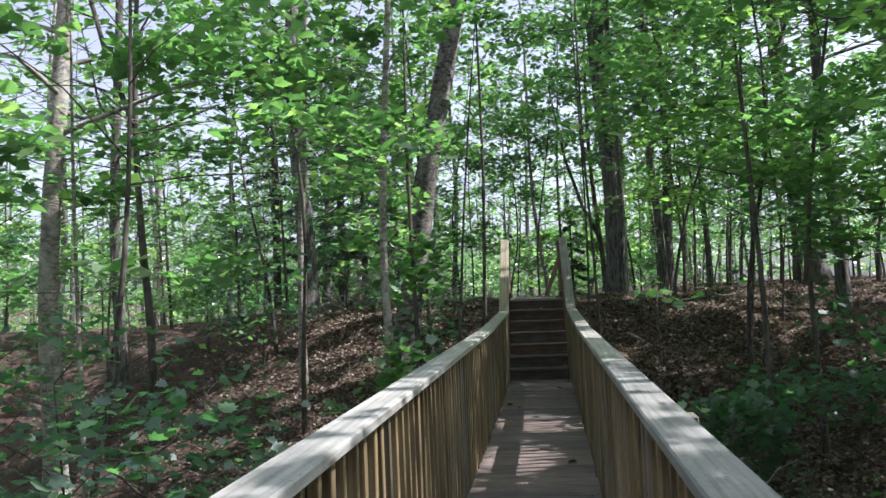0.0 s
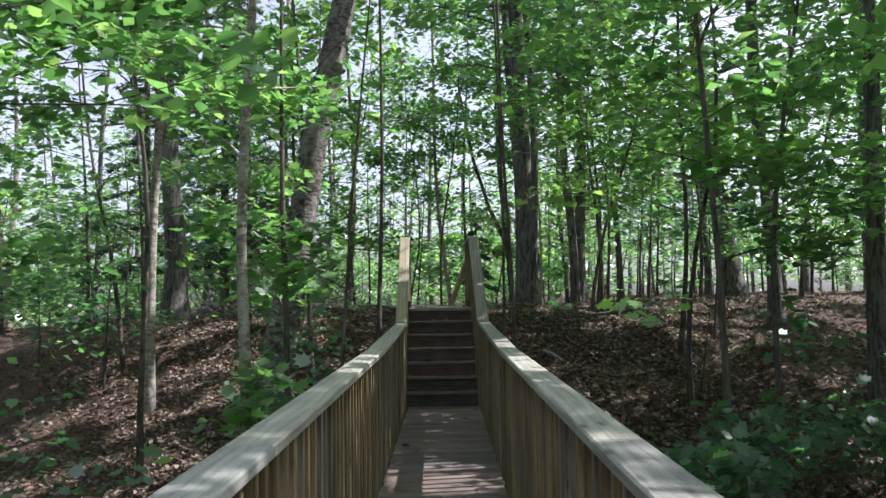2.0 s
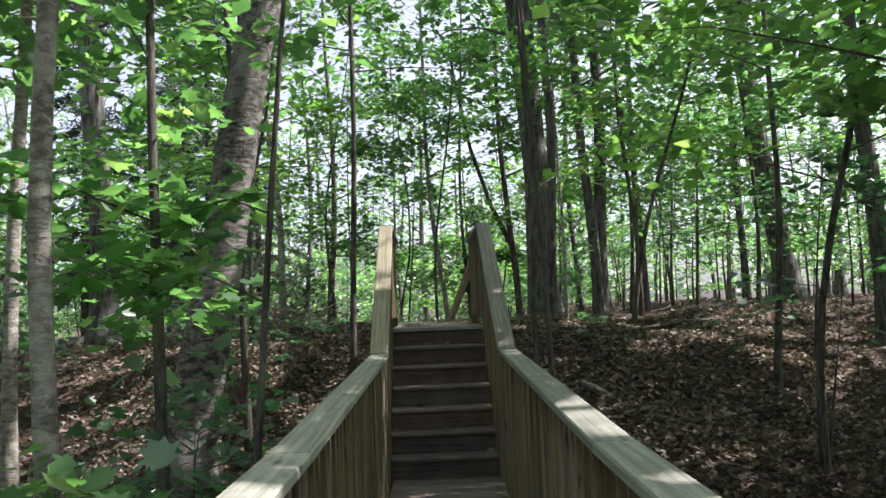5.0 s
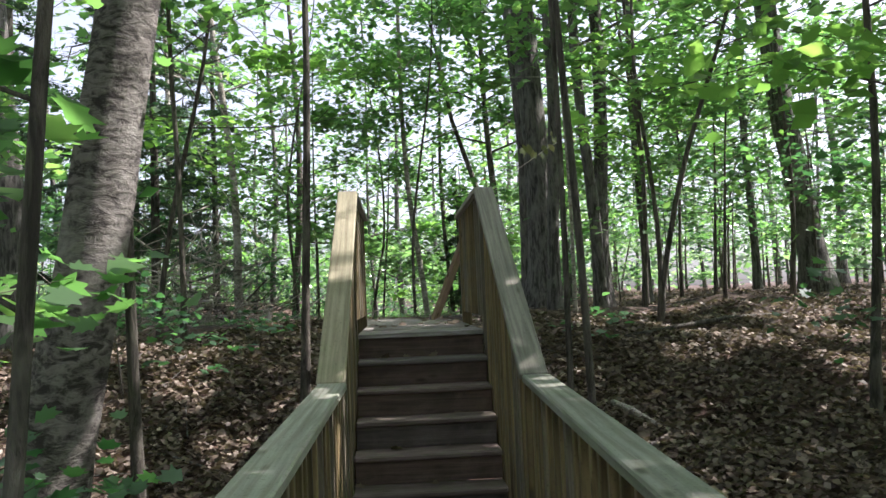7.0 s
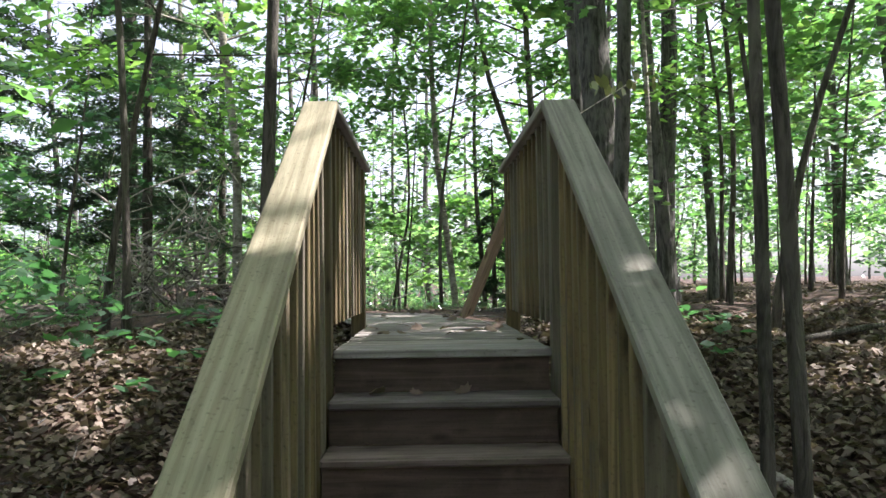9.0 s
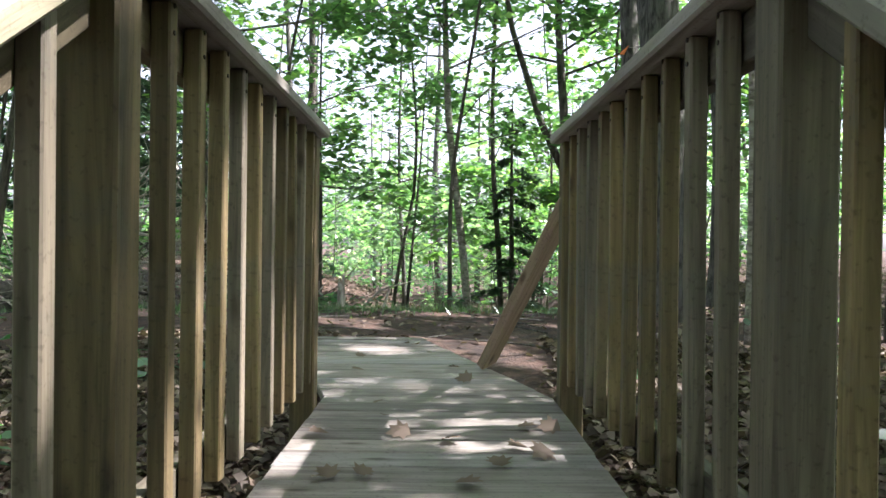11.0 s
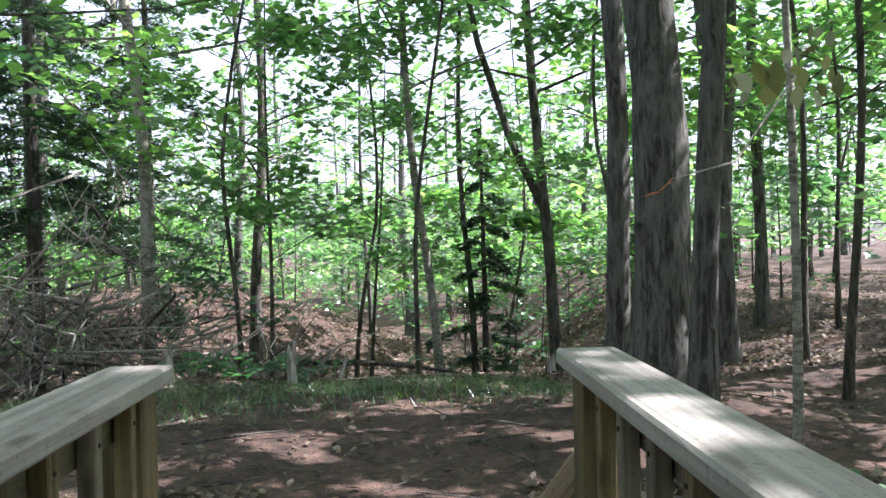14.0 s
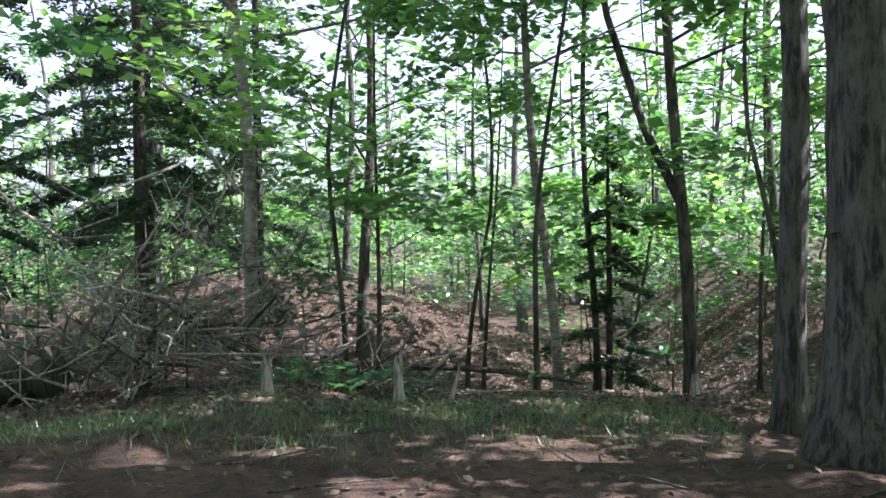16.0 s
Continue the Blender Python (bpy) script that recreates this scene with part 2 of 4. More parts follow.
def polygons(name, verts, per, mat):
    """One mesh of many separate flat polygons with per corners each; verts is an (n * per, 3) array."""
    me = bpy.data.meshes.new(name)
    n = len(verts) // per
    me.vertices.add(len(verts))
    me.vertices.foreach_set("co", np.asarray(verts, np.float32).ravel())
    me.loops.add(n * per)
    me.loops.foreach_set("vertex_index", np.arange(n * per, dtype=np.int32))
    me.polygons.add(n)
    me.polygons.foreach_set("loop_start", np.arange(0, n * per, per, dtype=np.int32))
    me.polygons.foreach_set("loop_total", np.full(n, per, np.int32))
    me.materials.append(mat)
    me.update(calc_edges=True)
    return me


def _maple():
    """The outline of a five-lobed leaf, about one long."""
    ang = [-90, -35, -20, 8, 25, 52, 68, 90]
    rad = [0.28, 0.42, 0.30, 0.55, 0.32, 0.52, 0.40, 0.62]
    right = [(r * math.cos(radians(a)), r * math.sin(radians(a))) for a, r in zip(ang, rad)]
    left = [(-x, y) for x, y in right[1:-1]][::-1]
    return np.array(right + left)


MAPLE = _maple()
KITE = np.array([(0, -0.5), (0.36, 0.0), (0, 0.55), (-0.36, 0.0)])
OVAL = np.array([(0, -0.5), (0.26, -0.2), (0.3, 0.12), (0, 0.55), (-0.3, 0.12), (-0.26, -0.2)])


def leaf_verts(rng, centres, size, tilt, shape, droop=0.0):
    """Leaves of one shape at the centres, roughly level, each tilted and turned by chance."""
    n = len(centres)
    a = rng.uniform(0, 2 * np.pi, n)
    nx, ny = rng.normal(0, tilt, n), rng.normal(0, tilt, n)
    nz = np.ones(n)
    nrm = np.stack([nx, ny, nz], 1)
    nrm /= np.linalg.norm(nrm, axis=1)[:, None]
    u = np.stack([np.cos(a), np.sin(a), np.zeros(n) - droop], 1)
    u -= (u * nrm).sum(1)[:, None] * nrm
    u /= np.linalg.norm(u, axis=1)[:, None]
    w = np.cross(nrm, u)
    s = (size * rng.uniform(0.6, 1.25, n))[:, None, None]
    pts = shape[None, :, 0, None] * w[:, None, :] + shape[None, :, 1, None] * u[:, None, :]
    bend = (np.abs(shape[:, 0]) * 0.25)[None, :, None] * nrm[:, None, :]
    return (centres[:, None, :] + s * (pts + bend)).reshape(-1, 3)


# ---------------------------------------------------------------- ground
_GY = [-60, -30, -18, -14, -10, -6, -3, -1, 0, 1, 2, 3, 4, 5, 7, 8.5, 10.7, 12.5, 16, 20, 26, 36, 60, 400]
_GZ = [1.0, 0.9, 0.3, -0.4, -1.3, -1.6, -1.0, -0.35, 0.0, 0.25, 0.5, 0.82, 1.05, 1.17, 1.2, 1.12, 0.85, 0.42, -0.7, -1.1, -1.3, -1.0, 0.0, 2.0]
_RZ = [1.0, 0.9, 0.3, -0.4, -1.3, -1.5, -0.85, -0.2, 0.1, 0.35, 0.6, 0.88, 1.1, 1.2, 1.28, 1.3, 1.32, 1.3, 1.3, 1.3, 1.3, 1.3, 1.3, 2.0]


def height(x, y):
    """The height of the forest floor: a gully under the bridge, a bank and a path beyond, a dip and a hillside behind."""
    x, y = np.asarray(x, float), np.asarray(y, float)
    mid = (np.interp(y - 0.4, _GY, _GZ) + np.interp(y, _GY, _GZ) + np.interp(y + 0.4, _GY, _GZ)) / 3
    side = np.interp(y, _GY, _RZ)
    k = np.clip((x - 2.5) / 4, 0, 1)
    k = k * k * (3 - 2 * k)
    z = mid * (1 - k) + side * k
    far_left = np.clip((-x - 2.5) / 7, 0, 1)
    z = z - far_left * (0.9 + 0.8 * np.clip((3 - np.abs(y)) / 5, -0.6, 1)) * np.where(y < 12, 1, np.clip((20 - y) / 8, 0, 1))
    hill = np.exp(-(((x + 6.0) / 6.5) ** 2 + ((y - 21) / 5) ** 2)) * 2.7
    z = z + hill
    bumps = 0.07 * np.sin(1.7 * x + 0.6 * y) * np.sin(1.3 * y - 0.5 * x) + 0.035 * np.sin(4.1 * x + 1.0) * np.sin(3.7 * y + 0.8 * x)
    calm = np.clip((np.abs(x) - 0.5) / 1.5, 0.25, 1)
    return z + bumps * calm


def build_ground():
    ax = np.concatenate([[-500, -250, -120, -70, -45], np.arange(-32, -12, 1.0), np.arange(-12, 12, 0.2), np.arange(12, 33, 1.0), [45, 70, 120, 250, 500]])
    ay = np.concatenate([[-500, -250, -120, -60], np.arange(-34, -14, 1.0), np.arange(-14, 22, 0.2), np.arange(22, 60, 1.0), [70, 120, 250, 500]])
    X, Y = np.meshgrid(ax, ay)
    Z = height(X, Y)
    near = (np.abs(X) < 12) & (Y > -14) & (Y < 22)
    rng = np.random.default_rng(3)
    Z = Z + near * rng.normal(0, 0.008, Z.shape)
    nx, ny = len(ax), len(ay)
    me = bpy.data.meshes.new("ground")
    idx = np.arange(nx * ny).reshape(ny, nx)
    quads = np.stack([idx[:-1, :-1], idx[:-1, 1:], idx[1:, 1:], idx[1:, :-1]], -1).reshape(-1, 4)
    me.from_pydata(np.stack([X, Y, Z], -1).reshape(-1, 3).tolist(), [], quads.tolist())
    me.materials.append(GROUND)
    me.polygons.foreach_set("use_smooth", [True] * len(me.polygons))
    tagged(new("ground", me), "brown forest floor of soil and leaf litter", "ground", kind="structure")


build_ground()

# ---------------------------------------------------------------- footbridge, stairs and landing
W, CAP_IN, CAP_W = 0.457, 0.4225, 0.14
RISE, RUN, LAND_Z, LAND_Y = 0.1768, 0.2097, 1.238, 1.258
BEND_Y, CAP_Z, TOP_Z, TOP_Y = -0.665, 1.097, 2.277, 1.173
START_Y = -15.0
END_R, END_L = 3.12, 3.03


def rail_top(y):
    """The height of the rail cap's upper face along the walk."""
    if y <= BEND_Y:
        return CAP_Z - 0.085 * min(1, (BEND_Y - y) / 3.6)
    if y >= TOP_Y:
        return TOP_Z
    return CAP_Z + (TOP_Z - CAP_Z) * (y - BEND_Y) / (TOP_Y - BEND_Y)


def cap_piece(parent, side, y0, y1, label="", mat=None):
    z0, z1 = rail_top(y0), rail_top(y1)
    ln = math.hypot(y1 - y0, z1 - z0)
    me = box_mesh("rail_cap", (CAP_W, ln - 0.003, 0.038), mat or CAP_Y, 0.006)
    ang = math.degrees(math.atan2(z1 - z0, y1 - y0))
    m = pose(side * (CAP_IN + CAP_W / 2), (y0 + y1) / 2, (z0 + z1) / 2, ang) @ pose(0, 0, -0.019)
    return put("rail_cap", me, parent, m, label)


def beam_piece(parent, name, side, y0, y1, drop, x, deep=0.089):
    z0, z1 = rail_top(y0) - drop, rail_top(y1) - drop
    ln = math.hypot(y1 - y0, z1 - z0)
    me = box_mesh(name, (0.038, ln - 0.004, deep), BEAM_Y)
    put(name, me, parent, pose(side * x, (y0 + y1) / 2, (z0 + z1) / 2, math.degrees(math.atan2(z1 - z0, y1 - y0))) @ pose(0, 0, -deep / 2))


def thing(name, label, category, group="", at=(0, 0, 0)):
    ob = new(name)
    ob.location = at
    return tagged(ob, label, category, group)


_bal = {}


def baluster(parent, side, y, top, bottom):
    ln = round(top - bottom, 3)
    if ln not in _bal:
        _bal[ln] = box_mesh("baluster", (0.034, 0.034, ln), POST_Z, 0.003)
    m = pose(side * (W + 0.019), y, (top + bottom) / 2, random.uniform(-0.5, 0.5), random.uniform(-0.4, 0.4), random.uniform(-4, 4))
    return put("baluster", _bal[ln], parent, m)


_screw = []


def screw(bar, side, top):
    """A dark screw head on the bar's inner face."""
    if not _screw:
        bm = bmesh.new()
        bmesh.ops.create_cone(bm, cap_ends=True, segments=8, radius1=0.005, radius2=0.004, depth=0.004)
        me = bpy.data.meshes.new("screw")
        bm.to_mesh(me)
        bm.free()
        me.materials.append(IRON)
        _screw.append(me)
    put("screw", _screw[0], bar, pose(-side * 0.0175, 0, top, 0, 90), "rusty screw head")


def post(parent, side, y, top, bottom, x=W + 0.045):
    me = box_mesh("post", (0.089, 0.089, top - bottom), POST_Z, 0.005)
    put("post", me, parent, pose(side * x, y, (top + bottom) / 2), "square timber post")


def build_bridge():
    br = thing("footbridge", "narrow weathered timber footbridge with baluster railings over a gully", "footbridge")
    br.matrix_basis = pose(0, -1.0, 0, 0, 0, -1.2) @ pose(0, 1.0, 0)     # the bridge meets the steps at a slight angle
    # deck boards, laid across
    n = 0
    y = START_Y
    me = [box_mesh("deck_board", (2 * W, 0.1397, 0.036), DECK_X, 0.003) for _ in range(3)]
    while y < 0.0 - 0.07:
        put("deck_board", me[n % 3], br, pose(random.uniform(-0.006, 0.006), y + 0.07, -0.018 + random.uniform(-0.0015, 0.0015), 0, 0, random.uniform(-0.15, 0.15)))
        y += 0.1405
        n += 1
    for side in (-1, 1):
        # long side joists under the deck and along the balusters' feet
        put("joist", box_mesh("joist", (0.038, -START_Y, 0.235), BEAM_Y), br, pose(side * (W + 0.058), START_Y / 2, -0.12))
        y = BEND_Y
        for seg in (3.62, 3.66, 3.62, 3.4):
            cap_piece(br, side, max(y - seg, START_Y), y, "grey-green weathered flat rail cap")
            beam_piece(br, "top_rail", side, max(y - seg, START_Y), y, 0.04, W + 0.058)
            y -= seg
        y = BEND_Y - 0.2
        while y > START_Y + 0.1:
            baluster(br, side, y, round(rail_top(y) - 0.039, 2), -0.12)
            y -= 0.132
        for py in (-0.74, -2.6, -4.9, -7.2, -9.5, -11.8, -14.5):
            gz = float(height(side * 0.55, py)) - 0.15
            post(br, side, py, rail_top(py) - 0.04, min(gz, -0.3), W + 0.122 if py < -1 else W + 0.046)


def build_stairs():
    st = thing("staircase", "steep flight of timber steps rising from the bridge deck", "staircase")
    tread = box_mesh("tread", (2 * W, RUN + 0.035, 0.036), DECK_X, 0.009)
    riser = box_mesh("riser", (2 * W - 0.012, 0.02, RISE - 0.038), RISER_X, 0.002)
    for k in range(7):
        put("riser", riser, st, pose(0, k * RUN + 0.012, (k + 0.5) * RISE - 0.018), "dark riser board")
        if k < 6:
            put("tread", tread, st, pose(random.uniform(-0.004, 0.004), (k + 0.5) * RUN - 0.008, (k + 1) * RISE - 0.018, random.uniform(-0.6, 0.3)), "worn step tread")
    for side in (-1, 1):
        ang = math.degrees(math.atan2(LAND_Z, LAND_Y))
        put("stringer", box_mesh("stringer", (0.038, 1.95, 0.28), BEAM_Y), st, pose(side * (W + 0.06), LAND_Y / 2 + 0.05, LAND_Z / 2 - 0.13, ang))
        cap_piece(st, side, BEND_Y + 0.002, TOP_Y, "pale knotty sloping rail cap", CAP_NEW)
        beam_piece(st, "sloping_rail", side, BEND_Y + 0.05, TOP_Y, 0.045, W + 0.058)
        y = BEND_Y + 0.13
        while y < TOP_Y - 0.08:
            foot = max(-0.12, LAND_Z * y / LAND_Y - 0.25)
            baluster(st, side, y, round(rail_top(y) - 0.055, 2), round(foot, 2))
            y += 0.128


def build_landing():
    la = thing("landing_platform", "grey planked timber landing at the head of the steps", "landing")
    y, n = LAND_Y - 0.03, 0
    while y < 5.03:
        right = W if y < 3.19 else W - (y - 3.19) * 0.286
        left = -W - (0.0 if y < 3.19 else (y - 3.19) * 0.25)
        me = box_mesh("plank", (right - left, 0.137, 0.036), LAND_X, 0.005)
        if y > 3.19:
            for v in me.vertices:
                v.co.x -= 0.286 * (v.co.y + 0.069) if v.co.x > 0 else 0.25 * (v.co.y + 0.069)
        put("plank", me, la, pose((left + right) / 2 + random.uniform(-0.004, 0.004), y + 0.069, LAND_Z - 0.018 + random.uniform(-0.002, 0.002), 0, 0, random.uniform(-0.25, 0.25)))
        y += 0.1405
        n += 1
    for side, end in ((-1, END_L), (1, END_R)):
        cap_piece(la, side, TOP_Y + 0.002, end + 0.01, "pale weathered flat rail cap", CAP_LAND)
        beam_piece(la, "top_rail", side, TOP_Y + 0.05, end - 0.09, 0.04, W + 0.058, 0.089)
        beam_piece(la, "bottom_rail", side, TOP_Y + 0.05, end - 0.09, 0.86, W + 0.058)
        y = TOP_Y + 0.24
        while y < end - 0.13:
            bar = baluster(la, side, y, TOP_Z - 0.039, LAND_Z + 0.10)
            screw(bar, side, 0.40)
            screw(bar, side, 0.445)
            y += 0.163
        post(la, side, TOP_Y + 0.05, TOP_Z - 0.039, float(height(side * 0.5, TOP_Y)) - 0.1)
        post(la, side, end - 0.05, TOP_Z - 0.039, LAND_Z - 0.25)
        put("joist", box_mesh("joist", (0.038, 1.75, 0.184), BEAM_Y), la, pose(side * (W - 0.05), LAND_Y + 0.95, LAND_Z - 0.13))
    a, b = Vector((0.235, 3.885, LAND_Z + 0.03)), Vector((0.51, 3.16, 2.03))
    me = box_mesh("brace", (0.10, 0.045, (b - a).length), BRACE_Z, 0.004)
    d = (b - a).normalized()
    put("brace", me, la, Matrix.Translation((a + b) / 2) @ d.to_track_quat("Z", "Y").to_matrix().to_4x4() @ pose(0, 0, 0, 0, 0, 25), "pinkish bare diagonal brace")


build_bridge()
build_stairs()
build_landing()


# ---------------------------------------------------------------- trees
def clear(pts):
    """Keeps leaves out of the way walked."""
    x, y, z = pts[:, 0], pts[:, 1], pts[:, 2]
    tube = (np.abs(x) < 0.95) & (y < 3.6) & (z < 3.3) & (y > -17)
    past = (np.abs(x) < 1.6) & (y >= 3.6) & (y < 8.5) & (z < 4.2)
    # gaps in the canopy that let the sun down to the clearing and to the bank
    k = (z - 1.0) / math.tan(radians(SUN_EL))
    fx, fy = x - k * math.sin(radians(SUN_AZ)), y - k * math.cos(radians(SUN_AZ))
    clump = np.sin(fx * 3.1 + 1.0) * np.sin(fy * 2.7 + 0.6 * fx) + 0.5 * np.sin(fx * 6.3 + fy * 5.1)
    glade = ((fx - 1.0) / 4.5) ** 2 + ((fy - 7.6) / 3.6) ** 2 < 1
    bank = ((fx + 3.4) / 2.1) ** 2 + ((fy - 0.5) / 4.0) ** 2 < 1
    back = (fy > 15) | (fx < -7.5)
    rise = ((fx - 5.5) / 3.8) ** 2 + ((fy - 4.6) / 2.6) ** 2 < 1
    spots = np.zeros(len(x), bool)
    for cx, cy, rx, ry in ((0.75, -3.8, 0.5, 0.6), (0.55, -5.4, 0.35, 0.7), (0.8, -8.6, 0.3, 0.5), (-1.1, 0.5, 0.45, 0.5), (0.9, 0.9, 0.3, 0.4)):
        spots |= ((fx - cx) / rx) ** 2 + ((fy - cy) / ry) ** 2 < 1
    spots |= (((fx + 1.0) / 0.5) ** 2 + ((fy - 2.0) / 1.5) ** 2 < 1) & (clump > 0.25)
    spots |= ((x - 8.5) / 2.0) ** 2 + ((y - 10) / 2.4) ** 2 < 1
    open_ = (z > 3.6) & (spots | (glade & (clump > 0.5)) | (back & (clump > -0.3)) | (bank & (clump > -0.35)) | (rise & (clump > 0.0)))
    # leaves hang in masses with holes between them
    mass = (np.sin(2.1 * x + 0.7 * z + 0.3) * np.sin(1.8 * y - 0.5 * x + 1.1) + np.sin(2.6 * z + 0.8 * y) * np.sin(1.5 * x - 1.1 * y + 2.0)
            + 0.5 * np.sin(4.3 * x + 1.0) * np.sin(4.7 * z + 3.9 * y))
    mass = mass + 0.6 * np.sin(0.9 * x + 0.5) * np.sin(0.8 * y + 0.4 * z) + 0.4 * np.sin(1.1 * z - 0.6 * x)
    holes = mass < -0.12
    return pts[~(tube | past | open_ | holes)]


def tree(x, y, h, r, lean=(0, 0), low=5.0, spread=3.0, limbs=14, leaves=60, size=0.15, mat=None, bark=None, shape=None,
         split=False, label="tall slender forest tree with broad green leaves", group="forest trees", name="tree", fork=0.0, seed=0, crook=0.25, category="tree"):
    """A forest tree: a tapered, slightly crooked trunk, rising limbs with twigs, and sprays of leaves."""
    rng = np.random.default_rng(1000 + seed)
    mat, bark, shape = mat or LEAF, bark or BARK, KITE if shape is None else shape
    z0 = float(height(x, y))
    root = thing(name, label, category, group, (x, y, z0))
    ph = rng.uniform(0, 6.28, 4)

    def axis(s):
        zz = s * h
        return Vector((lean[0] * zz + crook * 0.35 * (math.sin(zz * 0.55 + ph[0]) - math.sin(ph[0])) * min(1, zz / 3),
                       lean[1] * zz + crook * 0.35 * (math.sin(zz * 0.5 + ph[1]) - math.sin(ph[1])) * min(1, zz / 3), zz))

    n = max(8, int(h * 1.6))
    ss = [(k / n) ** 1.25 for k in range(n + 1)]
    pts = [axis(s) for s in ss]
    pts[0].z = -0.25
    rad = [r * (1 - 0.8 * s) * (1 + (0.85 if r > 0.12 else 0.5) * math.exp(-s * h / 0.3)) for s in ss]
    g = Geo()
    g.tube(pts, rad, 12 if r > 0.1 else 8, 0.14 if r > 0.1 else 0.08)
    if fork:
        q = axis(fork / h)
        d = Vector((-0.45, 0.1, 1)).normalized()
        g.tube([q, q + d * 1.2, q + d * 2.4 + Vector((0, 0, 0.5)), q + d * 4 + Vector((0.2, 0, 1.6))], [r * 0.75, r * 0.6, r * 0.5, r * 0.3], 8, 0.1)
    child("trunk", g.mesh("trunk", bark), root)
    br, centres = Geo(), []
    for k in range(limbs):
        u = (k + rng.uniform(0, 0.8)) / limbs
        zz = low + (h - low) * (u ** 1.35) * 0.97
        p = axis(zz / h)
        az = k * 2.4 + rng.uniform(-0.5, 0.5)
        ln = spread * (1.05 - 0.7 * u) * rng.uniform(0.65, 1.15)
        up = rng.uniform(0.15, 0.6) + 0.5 * u
        d = Vector((math.cos(az), math.sin(az), 0))
        if split:
            br = Geo()
        rr = max(0.006, r * 0.30 * (1 - 0.7 * u))
        way = [p + d * (ln * s) + Vector((0, 0, up * ln * s - 0.22 * ln * s * s)) + Vector(rng.normal(0, 0.085 * ln, 3)) * s for s in (0, 0.3, 0.62, 1)]
        if any(abs(x + q.x) < 1.0 and y + q.y < 4.5 and z0 + q.z < 3.6 for q in way[1:]):
            continue                      # no limb hangs across the walkway
        br.tube(way, [rr, rr * 0.7, rr * 0.45, rr * 0.15], 5, cap=False)
        m = max(3, int(ln * 2.6))
        for j in range(m):
            s = 0.3 + 0.7 * (j + rng.uniform(0, 1)) / m
            i = min(2, int(s * 3))
            q = way[i].lerp(way[i + 1], min(1, s * 3 - i))
            a2 = az + rng.choice((-1, 1)) * rng.uniform(0.4, 1.2)
            tw = ln * rng.uniform(0.15, 0.38)
            e = q + Vector((math.cos(a2) * tw, math.sin(a2) * tw, rng.uniform(-0.05, 0.2) * tw))
            if abs(x + e.x) < 0.95 and y + e.y < 4.5 and z0 + e.z < 3.4:
                continue
            br.tube([q, e], [rr * 0.28, rr * 0.1], 3, cap=False)
            c = np.array(q.lerp(e, 0.7))
            k2 = int(leaves * rng.uniform(0.6, 1.3))
            w = 0.17 + 0.32 * tw
            off = rng.normal(0, 1, (k2, 3)) * (w, w, 0.08 + 0.05 * tw)
            centres.append(c + off)
        if split:
            child("limb", br.mesh("limb", bark), root)
    if not split:
        tagged(child("branchwork", br.mesh("branchwork", bark), root), kind="stuff")
    c = np.concatenate(centres) if centres else np.zeros((0, 3))
    c = clear(c + (x, y, z0)) - (x, y, z0)
    if len(c):
        child("crown", polygons("crown", leaf_verts(rng, c, size, 0.42, shape, 0.25), len(shape), mat), root, "sprays of green leaves")
    return root


